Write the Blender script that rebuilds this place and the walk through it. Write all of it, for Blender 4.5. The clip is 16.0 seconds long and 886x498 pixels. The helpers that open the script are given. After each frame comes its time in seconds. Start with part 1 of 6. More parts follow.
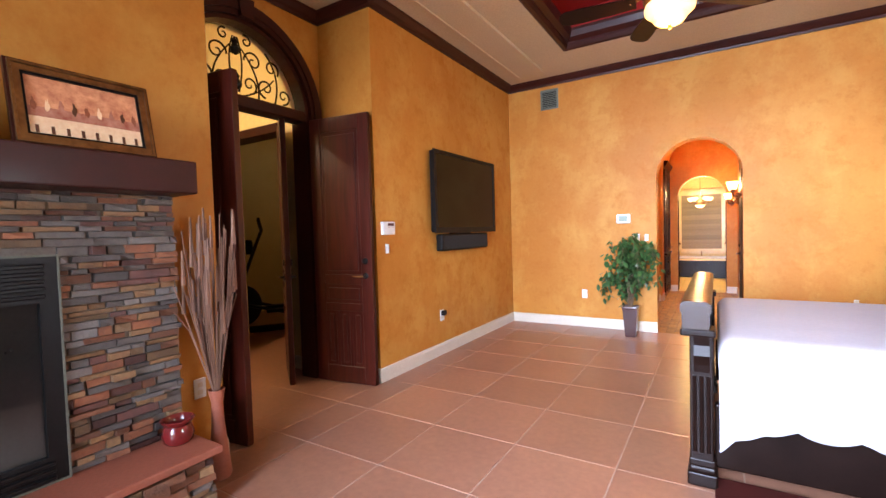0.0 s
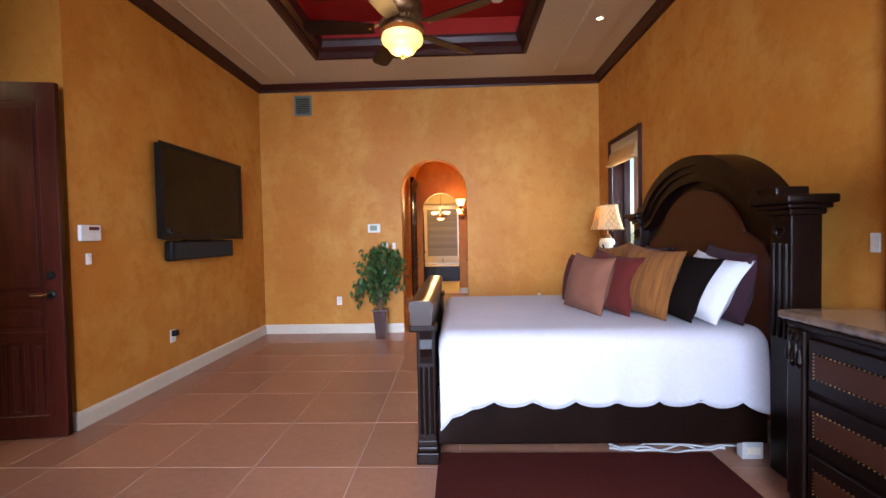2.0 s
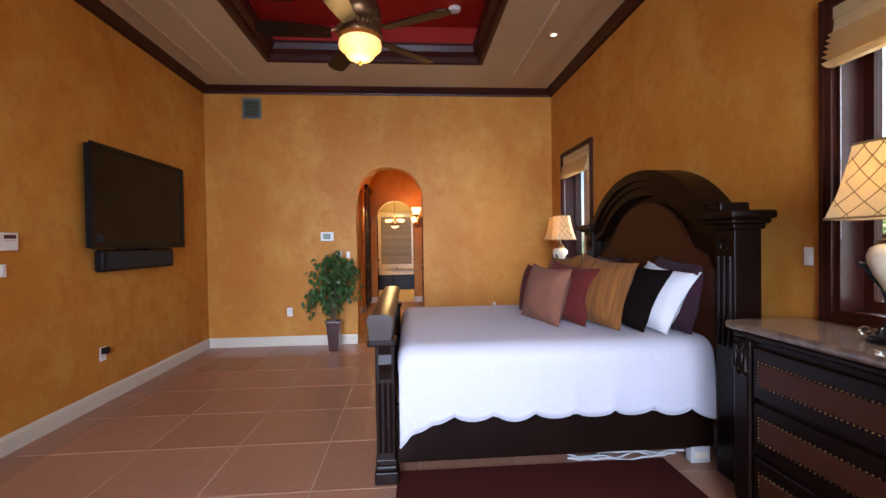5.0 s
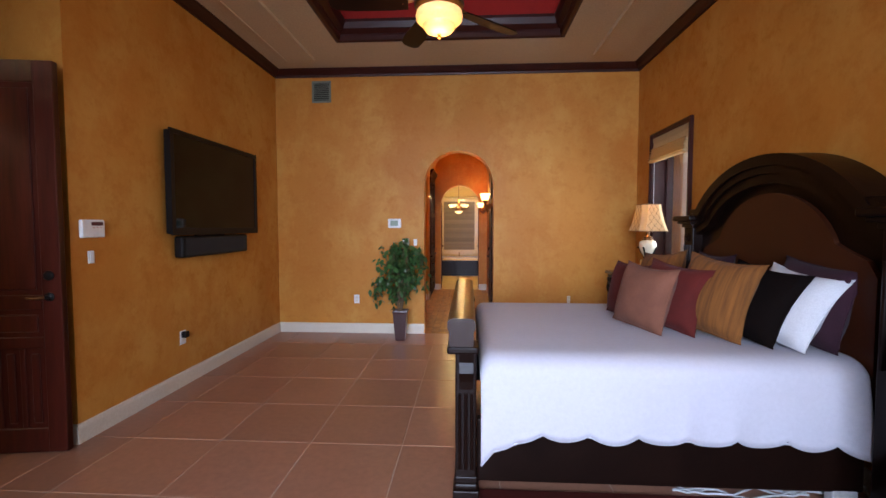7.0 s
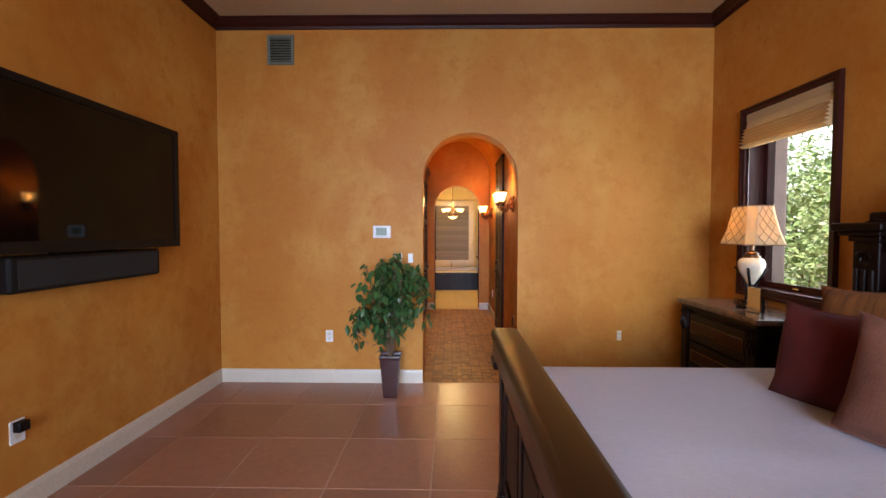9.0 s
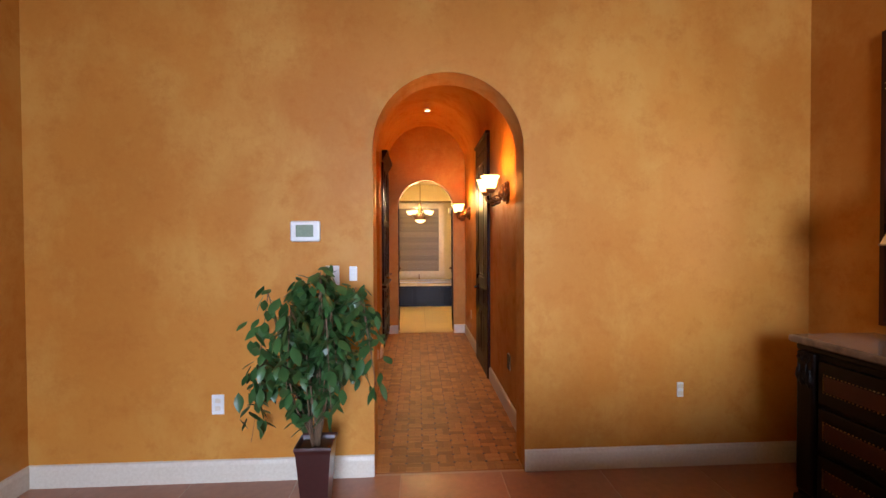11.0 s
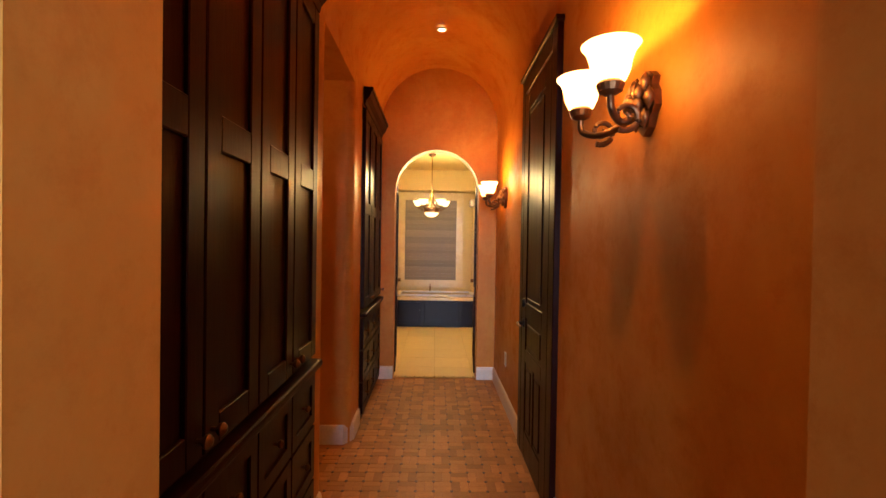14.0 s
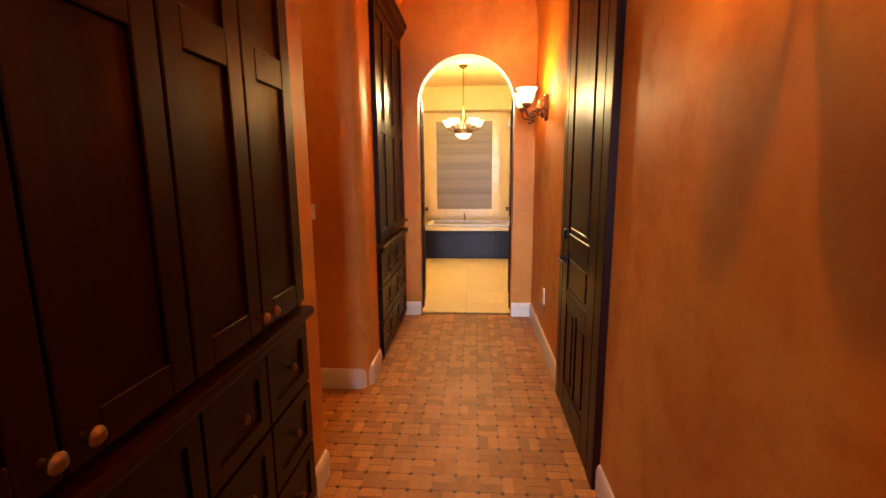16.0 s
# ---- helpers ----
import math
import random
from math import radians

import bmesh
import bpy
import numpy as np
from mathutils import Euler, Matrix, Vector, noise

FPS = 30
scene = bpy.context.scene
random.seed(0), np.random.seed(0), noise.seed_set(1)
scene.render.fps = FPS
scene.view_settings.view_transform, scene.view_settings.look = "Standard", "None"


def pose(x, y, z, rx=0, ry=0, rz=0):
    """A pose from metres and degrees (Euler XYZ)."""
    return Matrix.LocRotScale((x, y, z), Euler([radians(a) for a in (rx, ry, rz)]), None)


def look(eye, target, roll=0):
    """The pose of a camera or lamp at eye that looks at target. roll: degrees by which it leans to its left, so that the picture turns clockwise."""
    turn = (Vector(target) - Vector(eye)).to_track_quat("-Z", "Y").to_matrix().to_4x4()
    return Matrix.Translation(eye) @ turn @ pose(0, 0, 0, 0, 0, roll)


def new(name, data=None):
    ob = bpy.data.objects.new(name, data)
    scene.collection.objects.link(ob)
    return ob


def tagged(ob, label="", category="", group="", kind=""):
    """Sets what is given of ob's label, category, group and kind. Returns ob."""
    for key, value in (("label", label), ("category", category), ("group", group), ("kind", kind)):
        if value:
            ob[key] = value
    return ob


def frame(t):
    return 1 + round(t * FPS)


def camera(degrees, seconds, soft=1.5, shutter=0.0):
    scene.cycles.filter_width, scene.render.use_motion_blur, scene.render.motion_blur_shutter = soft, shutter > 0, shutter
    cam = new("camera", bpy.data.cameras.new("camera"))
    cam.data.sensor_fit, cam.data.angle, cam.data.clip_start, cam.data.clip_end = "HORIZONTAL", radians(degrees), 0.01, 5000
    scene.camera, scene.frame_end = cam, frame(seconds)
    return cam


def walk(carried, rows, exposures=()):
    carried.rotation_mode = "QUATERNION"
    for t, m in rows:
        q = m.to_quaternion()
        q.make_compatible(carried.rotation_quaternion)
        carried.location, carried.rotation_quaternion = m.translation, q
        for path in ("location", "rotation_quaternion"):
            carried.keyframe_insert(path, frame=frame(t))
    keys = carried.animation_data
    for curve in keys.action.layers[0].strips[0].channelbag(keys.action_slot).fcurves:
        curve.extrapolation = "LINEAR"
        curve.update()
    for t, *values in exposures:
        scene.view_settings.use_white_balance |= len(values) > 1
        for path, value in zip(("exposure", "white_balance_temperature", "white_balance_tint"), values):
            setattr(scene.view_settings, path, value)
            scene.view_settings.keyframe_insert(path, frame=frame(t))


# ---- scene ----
cam = camera(90.2, 16.0)
PATH = [
    (0, (0.122, -0.11, 1.339), (-0.931, 1.588, 1.265), -1.7),
    (0.5, (0.189, -0.075, 1.295), (-0.615, 1.756, 1.255), -1.0),
    (1, (0.21, -0.088, 1.302), (-0.315, 1.842, 1.267), -0.9),
    (1.5, (0.232, -0.085, 1.323), (-0.055, 1.894, 1.275), -1.4),
    (2, (0.248, -0.068, 1.324), (0.181, 1.93, 1.265), -1.1),
    (2.5, (0.278, -0.061, 1.329), (0.381, 1.936, 1.271), -0.8),
    (3, (0.307, -0.049, 1.334), (0.553, 1.935, 1.285), -0.7),
    (3.2, (0.303, -0.048, 1.332), (0.612, 1.927, 1.292), -0.5),
    (5.3, (0.201, -0.013, 1.358), (0.253, 1.986, 1.328), -1.0),
    (5.5, (0.213, -0.013, 1.362), (0.183, 1.987, 1.325), -1.0),
    (6, (0.166, 0.018, 1.356), (0.036, 2.013, 1.307), -0.8),
    (6.5, (0.143, 0.103, 1.398), (-0.007, 2.095, 1.306), 0.0),
    (7, (0.065, 0.271, 1.411), (-0.051, 2.264, 1.308), 0.0),
    (7.5, (-0.002, 0.634, 1.46), (-0.089, 2.63, 1.378), 0.1),
    (8, (-0.107, 0.983, 1.459), (-0.159, 2.981, 1.389), 0.1),
    (8.5, (-0.192, 1.386, 1.452), (-0.227, 3.384, 1.375), -0.0),
    (9, (-0.253, 1.815, 1.446), (-0.286, 3.813, 1.37), 0.1),
    (9.2, (-0.19, 1.977, 1.453), (-0.249, 3.974, 1.375), 0.5),
    (11.3, (-0.257, 3.634, 1.381), (-0.127, 5.63, 1.357), -0.2),
    (11.5, (-0.246, 3.8, 1.381), (-0.114, 5.796, 1.363), -0.1),
    (12, (-0.23, 4.21, 1.376), (-0.101, 6.206, 1.368), 0.2),
    (12.5, (-0.218, 4.625, 1.372), (-0.084, 6.621, 1.366), 1.2),
    (13, (-0.17, 4.994, 1.361), (-0.073, 6.991, 1.361), 0.6),
    (13.5, (-0.136, 5.323, 1.351), (-0.09, 7.322, 1.349), 1.0),
    (14, (-0.142, 5.614, 1.365), (-0.106, 7.613, 1.341), 0.9),
    (14.5, (-0.102, 5.844, 1.375), (-0.12, 7.843, 1.328), 0.8),
    (15, (-0.069, 6.0, 1.375), (-0.153, 7.996, 1.265), 0.7),
    (15.5, (-0.069, 6.053, 1.342), (-0.181, 8.037, 1.12), 0.7),
    (16, (-0.051, 6.082, 1.317), (-0.193, 8.048, 0.976), -0.5),
]
EXPOSURES = [(0.0, 2.2), (0.8, 1.88), (1.5, 1.55), (3.0, 1.1), (5.5, 1.02), (7.5, 0.84), (9.0, 1.06), (11.5, 1.18), (12.5, 0.98), (13.5, 1.05), (14.5, 1.45), (15.3, 1.85), (16.0, 1.95)]
walk(cam, [(t, look(eye, target, roll)) for t, eye, target, roll in PATH], EXPOSURES)
SKY, DAY = 0.15, 70.0

# ---- world, sun and daylight ----
world = bpy.data.worlds.new("sky")
scene.world = world
world.use_nodes = True
wn = world.node_tree
sky = wn.nodes.new("ShaderNodeTexSky")
sky.sky_type, sky.sun_disc = "NISHITA", False
sky.sun_elevation, sky.sun_rotation = radians(62), radians(-90)
wn.links.new(sky.outputs[0], wn.nodes["Background"].inputs[0])
wn.nodes["Background"].inputs[1].default_value = SKY

sun = new("sun", bpy.data.lights.new("sun", "SUN"))
sun.data.energy, sun.data.angle, sun.data.color = 5.0, radians(0.5), (1.0, 0.94, 0.85)
sun.matrix_world = look((-10, -2, 20), (0, 0, 0))


def area(name, eye, target, w, h, watts, colour, spread=180):
    lamp = new(name, bpy.data.lights.new(name, "AREA"))
    lamp.data.shape, lamp.data.size, lamp.data.size_y = "RECTANGLE", w, h
    lamp.data.energy, lamp.data.color = watts, colour
    lamp.data.spread = radians(spread)
    lamp.matrix_world = look(eye, target)
    return lamp


def bulb(name, at, watts, colour, r=0.04):
    lamp = new(name, bpy.data.lights.new(name, "POINT"))
    lamp.data.energy, lamp.data.color, lamp.data.shadow_soft_size = watts, colour, r
    lamp.location = at
    return lamp


COOL, WARM = (0.64, 0.74, 1.0), (1.0, 0.56, 0.2)
area("daylight", (-0.3, -2.5, 2.0), (0.3, 4.2, 0.6), 2.5, 2.6, DAY, COOL, 72)
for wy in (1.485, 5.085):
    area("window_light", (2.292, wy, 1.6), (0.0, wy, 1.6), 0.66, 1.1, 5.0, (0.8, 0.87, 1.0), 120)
bulb("fan_bulb", (-0.13, 3.2, 2.56), 8, WARM, 0.12)
bulb("bath_bulb", (-0.2, 11.7, 2.2), 33, (1.0, 0.72, 0.32), 0.1)
for sy in (6.87, 9.42):
    for sd in (-0.115, 0.115):
        bulb("sconce_bulb", (0.305, sy + sd, 1.85), 6.0 if sy < 8 else 7.5, (1.0, 0.40, 0.08), 0.02)
for sy in (6.87, 9.22):
    lamp = new("vault_spot", bpy.data.lights.new("vault_spot", "SPOT"))
    lamp.data.energy, lamp.data.color, lamp.data.shadow_soft_size = 29.0, (1.0, 0.345, 0.06), 0.012
    lamp.data.spot_size, lamp.data.spot_blend = radians(82), 0.8
    lamp.matrix_world = look((-0.115, sy, 3.07), (-0.115, sy + 0.001, 0))
bulb("lamp_bulb", (1.99, 1.465, 1.58), 2.2, (1.0, 0.66, 0.28), 0.03)
bulb("lamp_bulb", (1.98, 5.12, 1.52), 2.2, (1.0, 0.58, 0.2), 0.03)
# Fill lamps without any fitting, added to brighten the side passage, gym and lobby.
bulb("alcove_fill", (-1.6, 8.2, 2.4), 3, WARM, 0.05)
bulb("gym_fill", (-6.0, 5.4, 2.6), 0.7, (1.0, 0.8, 0.5), 0.1)
bulb("lobby_fill", (-4.0, 1.1, 3.0), 26, (1.0, 0.85, 0.6), 0.1)


# ---- materials ----
def mat(name, base, rough=0.5, metal=0.0, dark=None, scale=3.0, amount=0.5, fine=60.0, bump=0.1, stretch=None, vary=0.0,
        emit=None, glow=0.0, coat=0.0, spec=0.5, sheen=0.0, rough_var=0.1, grain_amount=0.25, island=False):
    m = bpy.data.materials.new(name)
    m.use_nodes = True
    nt = m.node_tree
    b = nt.nodes["Principled BSDF"]
    b.inputs["Roughness"].default_value = rough
    b.inputs["Metallic"].default_value = metal
    b.inputs["Coat Weight"].default_value = coat
    b.inputs["Coat Roughness"].default_value = 0.12
    b.inputs["Specular IOR Level"].default_value = spec
    b.inputs["Sheen Weight"].default_value = sheen
    tc = nt.nodes.new("ShaderNodeTexCoord")
    src = tc.outputs["Object"]
    if stretch:
        mp = nt.nodes.new("ShaderNodeMapping")
        mp.inputs["Scale"].default_value = stretch
        nt.links.new(src, mp.inputs[0])
        src = mp.outputs[0]
    if vary:
        info = nt.nodes.new("ShaderNodeNewGeometry" if island else "ShaderNodeObjectInfo")
        chance = info.outputs["Random Per Island" if island else "Random"]
        off = nt.nodes.new("ShaderNodeVectorMath")
        off.operation = "ADD"
        mul = nt.nodes.new("ShaderNodeMath")
        mul.operation = "MULTIPLY"
        mul.inputs[1].default_value = 37.0
        nt.links.new(chance, mul.inputs[0])
        nt.links.new(src, off.inputs[0])
        nt.links.new(mul.outputs[0], off.inputs[1])
        src = off.outputs[0]

    def noise_node(s, detail, rg):
        n = nt.nodes.new("ShaderNodeTexNoise")
        n.inputs["Scale"].default_value, n.inputs["Detail"].default_value, n.inputs["Roughness"].default_value = s, detail, rg
        nt.links.new(src, n.inputs["Vector"])
        return n

    n1 = noise_node(scale, 6, 0.62)
    n2 = noise_node(fine, 4, 0.6)
    dark = dark or tuple(c * 0.6 for c in base)
    ramp = nt.nodes.new("ShaderNodeValToRGB")
    ramp.color_ramp.elements[0].position, ramp.color_ramp.elements[1].position = 0.5 - 0.26, 0.5 + 0.2
    nt.links.new(n1.outputs["Fac"], ramp.inputs[0])
    mixf = nt.nodes.new("ShaderNodeMix")
    mixf.data_type = "RGBA"
    mixf.inputs["A"].default_value = (*[d * amount + c * (1 - amount) for d, c in zip(dark, base)], 1)
    mixf.inputs["B"].default_value = (*base, 1)
    nt.links.new(ramp.outputs[0], mixf.inputs["Factor"])
    grain = nt.nodes.new("ShaderNodeMix")
    grain.data_type, grain.blend_type = "RGBA", "OVERLAY"
    grain.inputs["Factor"].default_value = grain_amount
    nt.links.new(mixf.outputs["Result"], grain.inputs["A"])
    nt.links.new(n2.outputs["Fac"], grain.inputs["B"])
    col = grain.outputs["Result"]
    if vary:
        hsv = nt.nodes.new("ShaderNodeHueSaturation")
        rng = nt.nodes.new("ShaderNodeMapRange")
        rng.inputs["To Min"].default_value, rng.inputs["To Max"].default_value = 1 - vary, 1 + vary
        nt.links.new(chance, rng.inputs["Value"])
        nt.links.new(rng.outputs[0], hsv.inputs["Value"])
        nt.links.new(col, hsv.inputs["Color"])
        col = hsv.outputs[0]
    nt.links.new(col, b.inputs["Base Color"])
    rr = nt.nodes.new("ShaderNodeMapRange")
    rr.inputs["To Min"].default_value, rr.inputs["To Max"].default_value = max(0.02, rough - rough_var), min(1, rough + rough_var)
    nt.links.new(n1.outputs["Fac"], rr.inputs["Value"])
    nt.links.new(rr.outputs[0], b.inputs["Roughness"])
    if bump:
        bp = nt.nodes.new("ShaderNodeBump")
        bp.inputs["Strength"].default_value, bp.inputs["Distance"].default_value = bump, 0.01
        nt.links.new(n2.outputs["Fac"], bp.inputs["Height"])
        nt.links.new(bp.outputs[0], b.inputs["Normal"])
    if emit:
        b.inputs["Emission Color"].default_value = (*emit, 1)
        b.inputs["Emission Strength"].default_value = glow
    return m


def plaster(name, base, dark, pale):
    """Troweled colour-washed plaster: broad clouds, pale rubbed patches, small rusty blotches."""
    m = bpy.data.materials.new(name)
    m.use_nodes = True
    nt = m.node_tree
    b = nt.nodes["Principled BSDF"]
    b.inputs["Specular IOR Level"].default_value = 0.2
    tc = nt.nodes.new("ShaderNodeTexCoord")

    def cloud(scale, detail, rg, warp, lo, hi, stretch=(1, 1, 1)):
        mp = nt.nodes.new("ShaderNodeMapping")
        mp.inputs["Scale"].default_value = stretch
        nt.links.new(tc.outputs["Object"], mp.inputs[0])
        n = nt.nodes.new("ShaderNodeTexNoise")
        n.inputs["Scale"].default_value, n.inputs["Detail"].default_value = scale, detail
        n.inputs["Roughness"].default_value, n.inputs["Distortion"].default_value = rg, warp
        nt.links.new(mp.outputs[0], n.inputs["Vector"])
        r = nt.nodes.new("ShaderNodeMapRange")
        r.inputs["From Min"].default_value, r.inputs["From Max"].default_value = lo, hi
        nt.links.new(n.outputs["Fac"], r.inputs["Value"])
        return n.outputs["Fac"], r.outputs[0]

    def blend_in(col, tint, fac, share):
        k = nt.nodes.new("ShaderNodeMath")
        k.operation = "MULTIPLY"
        k.inputs[1].default_value = share
        nt.links.new(fac, k.inputs[0])
        x = nt.nodes.new("ShaderNodeMix")
        x.data_type = "RGBA"
        if isinstance(col, tuple):
            x.inputs["A"].default_value = (*col, 1)
        else:
            nt.links.new(col, x.inputs["A"])
        x.inputs["B"].default_value = (*tint, 1)
        nt.links.new(k.outputs[0], x.inputs["Factor"])
        return x.outputs["Result"]

    _, broad = cloud(0.9, 4, 0.55, 0.2, 0.36, 0.62)
    _, patch = cloud(2.2, 6, 0.66, 0.15, 0.46, 0.66, (1, 1, 0.8))
    _, blot = cloud(5.5, 7, 0.72, 0.1, 0.50, 0.68)
    fine_raw, fine = cloud(26, 4, 0.6, 0.0, 0.4, 0.75)
    col = blend_in(base, dark, broad, 0.55)
    col = blend_in(col, pale, patch, 0.7)
    col = blend_in(col, dark, blot, 0.55)
    col = blend_in(col, pale, fine, 0.14)
    nt.links.new(col, b.inputs["Base Color"])
    rr = nt.nodes.new("ShaderNodeMapRange")
    rr.inputs["To Min"].default_value, rr.inputs["To Max"].default_value = 0.48, 0.68
    nt.links.new(blot, rr.inputs["Value"])
    nt.links.new(rr.outputs[0], b.inputs["Roughness"])
    bp = nt.nodes.new("ShaderNodeBump")
    bp.inputs["Strength"].default_value, bp.inputs["Distance"].default_value = 0.08, 0.01
    nt.links.new(fine_raw, bp.inputs["Height"])
    nt.links.new(bp.outputs[0], b.inputs["Normal"])
    return m


def glass_mat(name, tint=(1, 1, 1), rough=0.0):
    m = bpy.data.materials.new(name)
    m.use_nodes = True
    b = m.node_tree.nodes["Principled BSDF"]
    b.inputs["Base Color"].default_value = (*tint, 1)
    b.inputs["Roughness"].default_value = rough
    b.inputs["Transmission Weight"].default_value = 1.0
    b.inputs["IOR"].default_value = 1.45
    return m


M_WALL = plaster("ochre_plaster", (0.50, 0.205, 0.034), (0.39, 0.125, 0.014), (0.56, 0.28, 0.062))
M_CREAM = mat("cream_plaster", (0.72, 0.56, 0.26), 0.7, dark=(0.6, 0.43, 0.17), scale=2.5, bump=0.08)
M_CEIL = mat("cream_ceiling_paint", (0.52, 0.42, 0.28), 0.75, dark=(0.44, 0.34, 0.21), scale=1.5, amount=0.5, bump=0.04)
M_RED = mat("red_ceiling_paint", (0.36, 0.018, 0.012), 0.6, dark=(0.22, 0.01, 0.008), scale=2.5, bump=0.06, spec=0.2)
M_WOOD = mat("mahogany", (0.068, 0.0095, 0.0045), 0.34, dark=(0.016, 0.003, 0.002), scale=3, amount=0.8, fine=9, bump=0.06, stretch=(9, 9, 0.7), coat=0.1, spec=0.35)
M_WOODH = mat("mahogany_trim", (0.042, 0.007, 0.004), 0.42, dark=(0.016, 0.003, 0.002), scale=4, amount=0.7, fine=12, bump=0.05, coat=0.05, spec=0.25)
M_BED = mat("espresso_wood", (0.009, 0.0031, 0.0018), 0.36, dark=(0.004, 0.002, 0.0016), scale=5, amount=0.8, fine=30, bump=0.08, coat=0.0, spec=0.14)
M_CAB = mat("dark_cabinet_wood", (0.017, 0.0014, 0.0005), 0.36, dark=(0.005, 0.0006, 0.0004), scale=3, amount=0.8, fine=9, bump=0.05, stretch=(8, 8, 0.7), coat=0.0, spec=0.12)
M_TILE = mat("terracotta_tile", (0.33, 0.158, 0.098), 0.3, dark=(0.23, 0.098, 0.06), scale=2.0, amount=0.4, fine=24, bump=0.03, vary=0.1, spec=0.5, rough_var=0.04)
M_GROUT_HALL = mat("warm_brown_grout", (0.29, 0.125, 0.042), 0.8, scale=8, fine=90, bump=0.2)
M_GROUT = mat("pale_grout", (0.46, 0.33, 0.25), 0.8, scale=8, fine=90, bump=0.2)
M_BASE = mat("white_baseboard_paint", (0.62, 0.56, 0.46), 0.4, dark=(0.52, 0.45, 0.34), scale=4, amount=0.4, bump=0.03)
M_MOSAIC = mat("travertine_mosaic", (0.34, 0.17, 0.052), 0.5, dark=(0.19, 0.08, 0.022), scale=9, fine=50, bump=0.1, vary=0.3, spec=0.25)
M_MOSAIC_LAID = mat("travertine_mosaic_laid", (0.34, 0.17, 0.052), 0.5, dark=(0.19, 0.08, 0.022), scale=9, fine=50, bump=0.1, vary=0.3, spec=0.25, island=True)
M_DOT = mat("dark_mosaic_dot", (0.05, 0.02, 0.012), 0.35, bump=0.05)
M_BATH = mat("cream_bath_tile", (0.66, 0.53, 0.26), 0.35, dark=(0.56, 0.42, 0.18), scale=4, fine=30, bump=0.04, vary=0.05)
M_MARBLE = mat("cream_marble", (0.75, 0.61, 0.34), 0.2, dark=(0.6, 0.43, 0.2), scale=5, fine=14, bump=0.02)
M_GREYTILE = mat("grey_mosaic", (0.25, 0.19, 0.105), 0.45, dark=(0.15, 0.11, 0.055), scale=40, fine=90, bump=0.15, vary=0.2)
M_TUB = mat("dark_tub_panel", (0.008, 0.007, 0.012), 0.35, scale=4, bump=0.04, spec=0.25)
M_SLATE = [mat("slate_" + n, c, 0.55, dark=d, scale=14, amount=0.9, fine=60, bump=0.5, vary=0.5) for n, c, d in (
    ("grey", (0.15, 0.13, 0.115), (0.06, 0.052, 0.048)), ("rust", (0.26, 0.095, 0.042), (0.09, 0.045, 0.032)),
    ("tan", (0.29, 0.17, 0.08), (0.12, 0.065, 0.036)), ("plum", (0.15, 0.062, 0.048), (0.065, 0.036, 0.032)))]
M_MORTAR = mat("slate_joint", (0.20, 0.16, 0.13), 0.9, scale=20, bump=0.4)
M_HEARTH = mat("red_hearth_slab", (0.34, 0.105, 0.06), 0.5, dark=(0.24, 0.065, 0.035), scale=6, bump=0.15)
M_IRON = mat("black_iron", (0.012, 0.011, 0.011), 0.42, metal=0.6, bump=0.1)
M_BLACK = mat("black_plastic", (0.004, 0.0036, 0.004), 0.45, spec=0.2, bump=0.02)
M_SCREEN = mat("tv_screen", (0.002, 0.0018, 0.002), 0.05, bump=0.0, rough_var=0.01, amount=0.0, spec=0.2)
M_WHITE = mat("white_plastic", (0.78, 0.77, 0.74), 0.4, bump=0.01)
M_LCD = mat("green_lcd", (0.2, 0.26, 0.18), 0.25, bump=0)
M_VENT = mat("grey_vent_metal", (0.16, 0.17, 0.13), 0.5, metal=0.3, bump=0.02)
M_BRONZE = mat("aged_bronze", (0.24, 0.12, 0.05), 0.38, metal=0.85, dark=(0.05, 0.022, 0.01), scale=18, amount=0.8, bump=0.15)
M_CHROME = mat("polished_nickel", (0.6, 0.57, 0.52), 0.12, metal=1.0, bump=0)
M_BRASS = mat("dull_brass", (0.38, 0.22, 0.08), 0.34, metal=1.0, bump=0.02)
M_SPREAD = mat("white_matelasse", (0.475, 0.46, 0.51), 0.85, dark=(0.44, 0.425, 0.475), scale=3, amount=0.5, fine=45, bump=0.18, grain_amount=0.08)
M_MATTRESS = mat("mattress_ticking", (0.7, 0.68, 0.65), 0.9, fine=80)
M_RUG = mat("oxblood_rug", (0.06, 0.010, 0.007), 0.95, dark=(0.04, 0.008, 0.007), scale=9, fine=160, bump=0.5, spec=0.1)
M_LEATHER = mat("brown_leather", (0.055, 0.0145, 0.005), 0.5, dark=(0.022, 0.006, 0.003), scale=6, fine=120, bump=0.15, spec=0.2)
M_GRANITE = mat("brown_granite", (0.20, 0.13, 0.09), 0.13, dark=(0.05, 0.032, 0.025), scale=16, amount=1.0, fine=55, bump=0.02)
M_SHADE_CLOTH = mat("cream_roman_shade", (0.72, 0.54, 0.29), 0.9, dark=(0.6, 0.43, 0.22), scale=12, fine=200, bump=0.2)
M_CERAMIC = mat("ivory_ceramic", (0.72, 0.63, 0.47), 0.2, dark=(0.55, 0.42, 0.26), scale=9, fine=30, bump=0.02, coat=0.4)
M_PLANTER = mat("dark_red_planter", (0.045, 0.012, 0.01), 0.3, bump=0.05, coat=0.3)
M_LEAF = mat("ficus_leaf", (0.05, 0.13, 0.035), 0.38, dark=(0.02, 0.06, 0.015), scale=12, amount=0.8, fine=40, bump=0.05, vary=0.2)
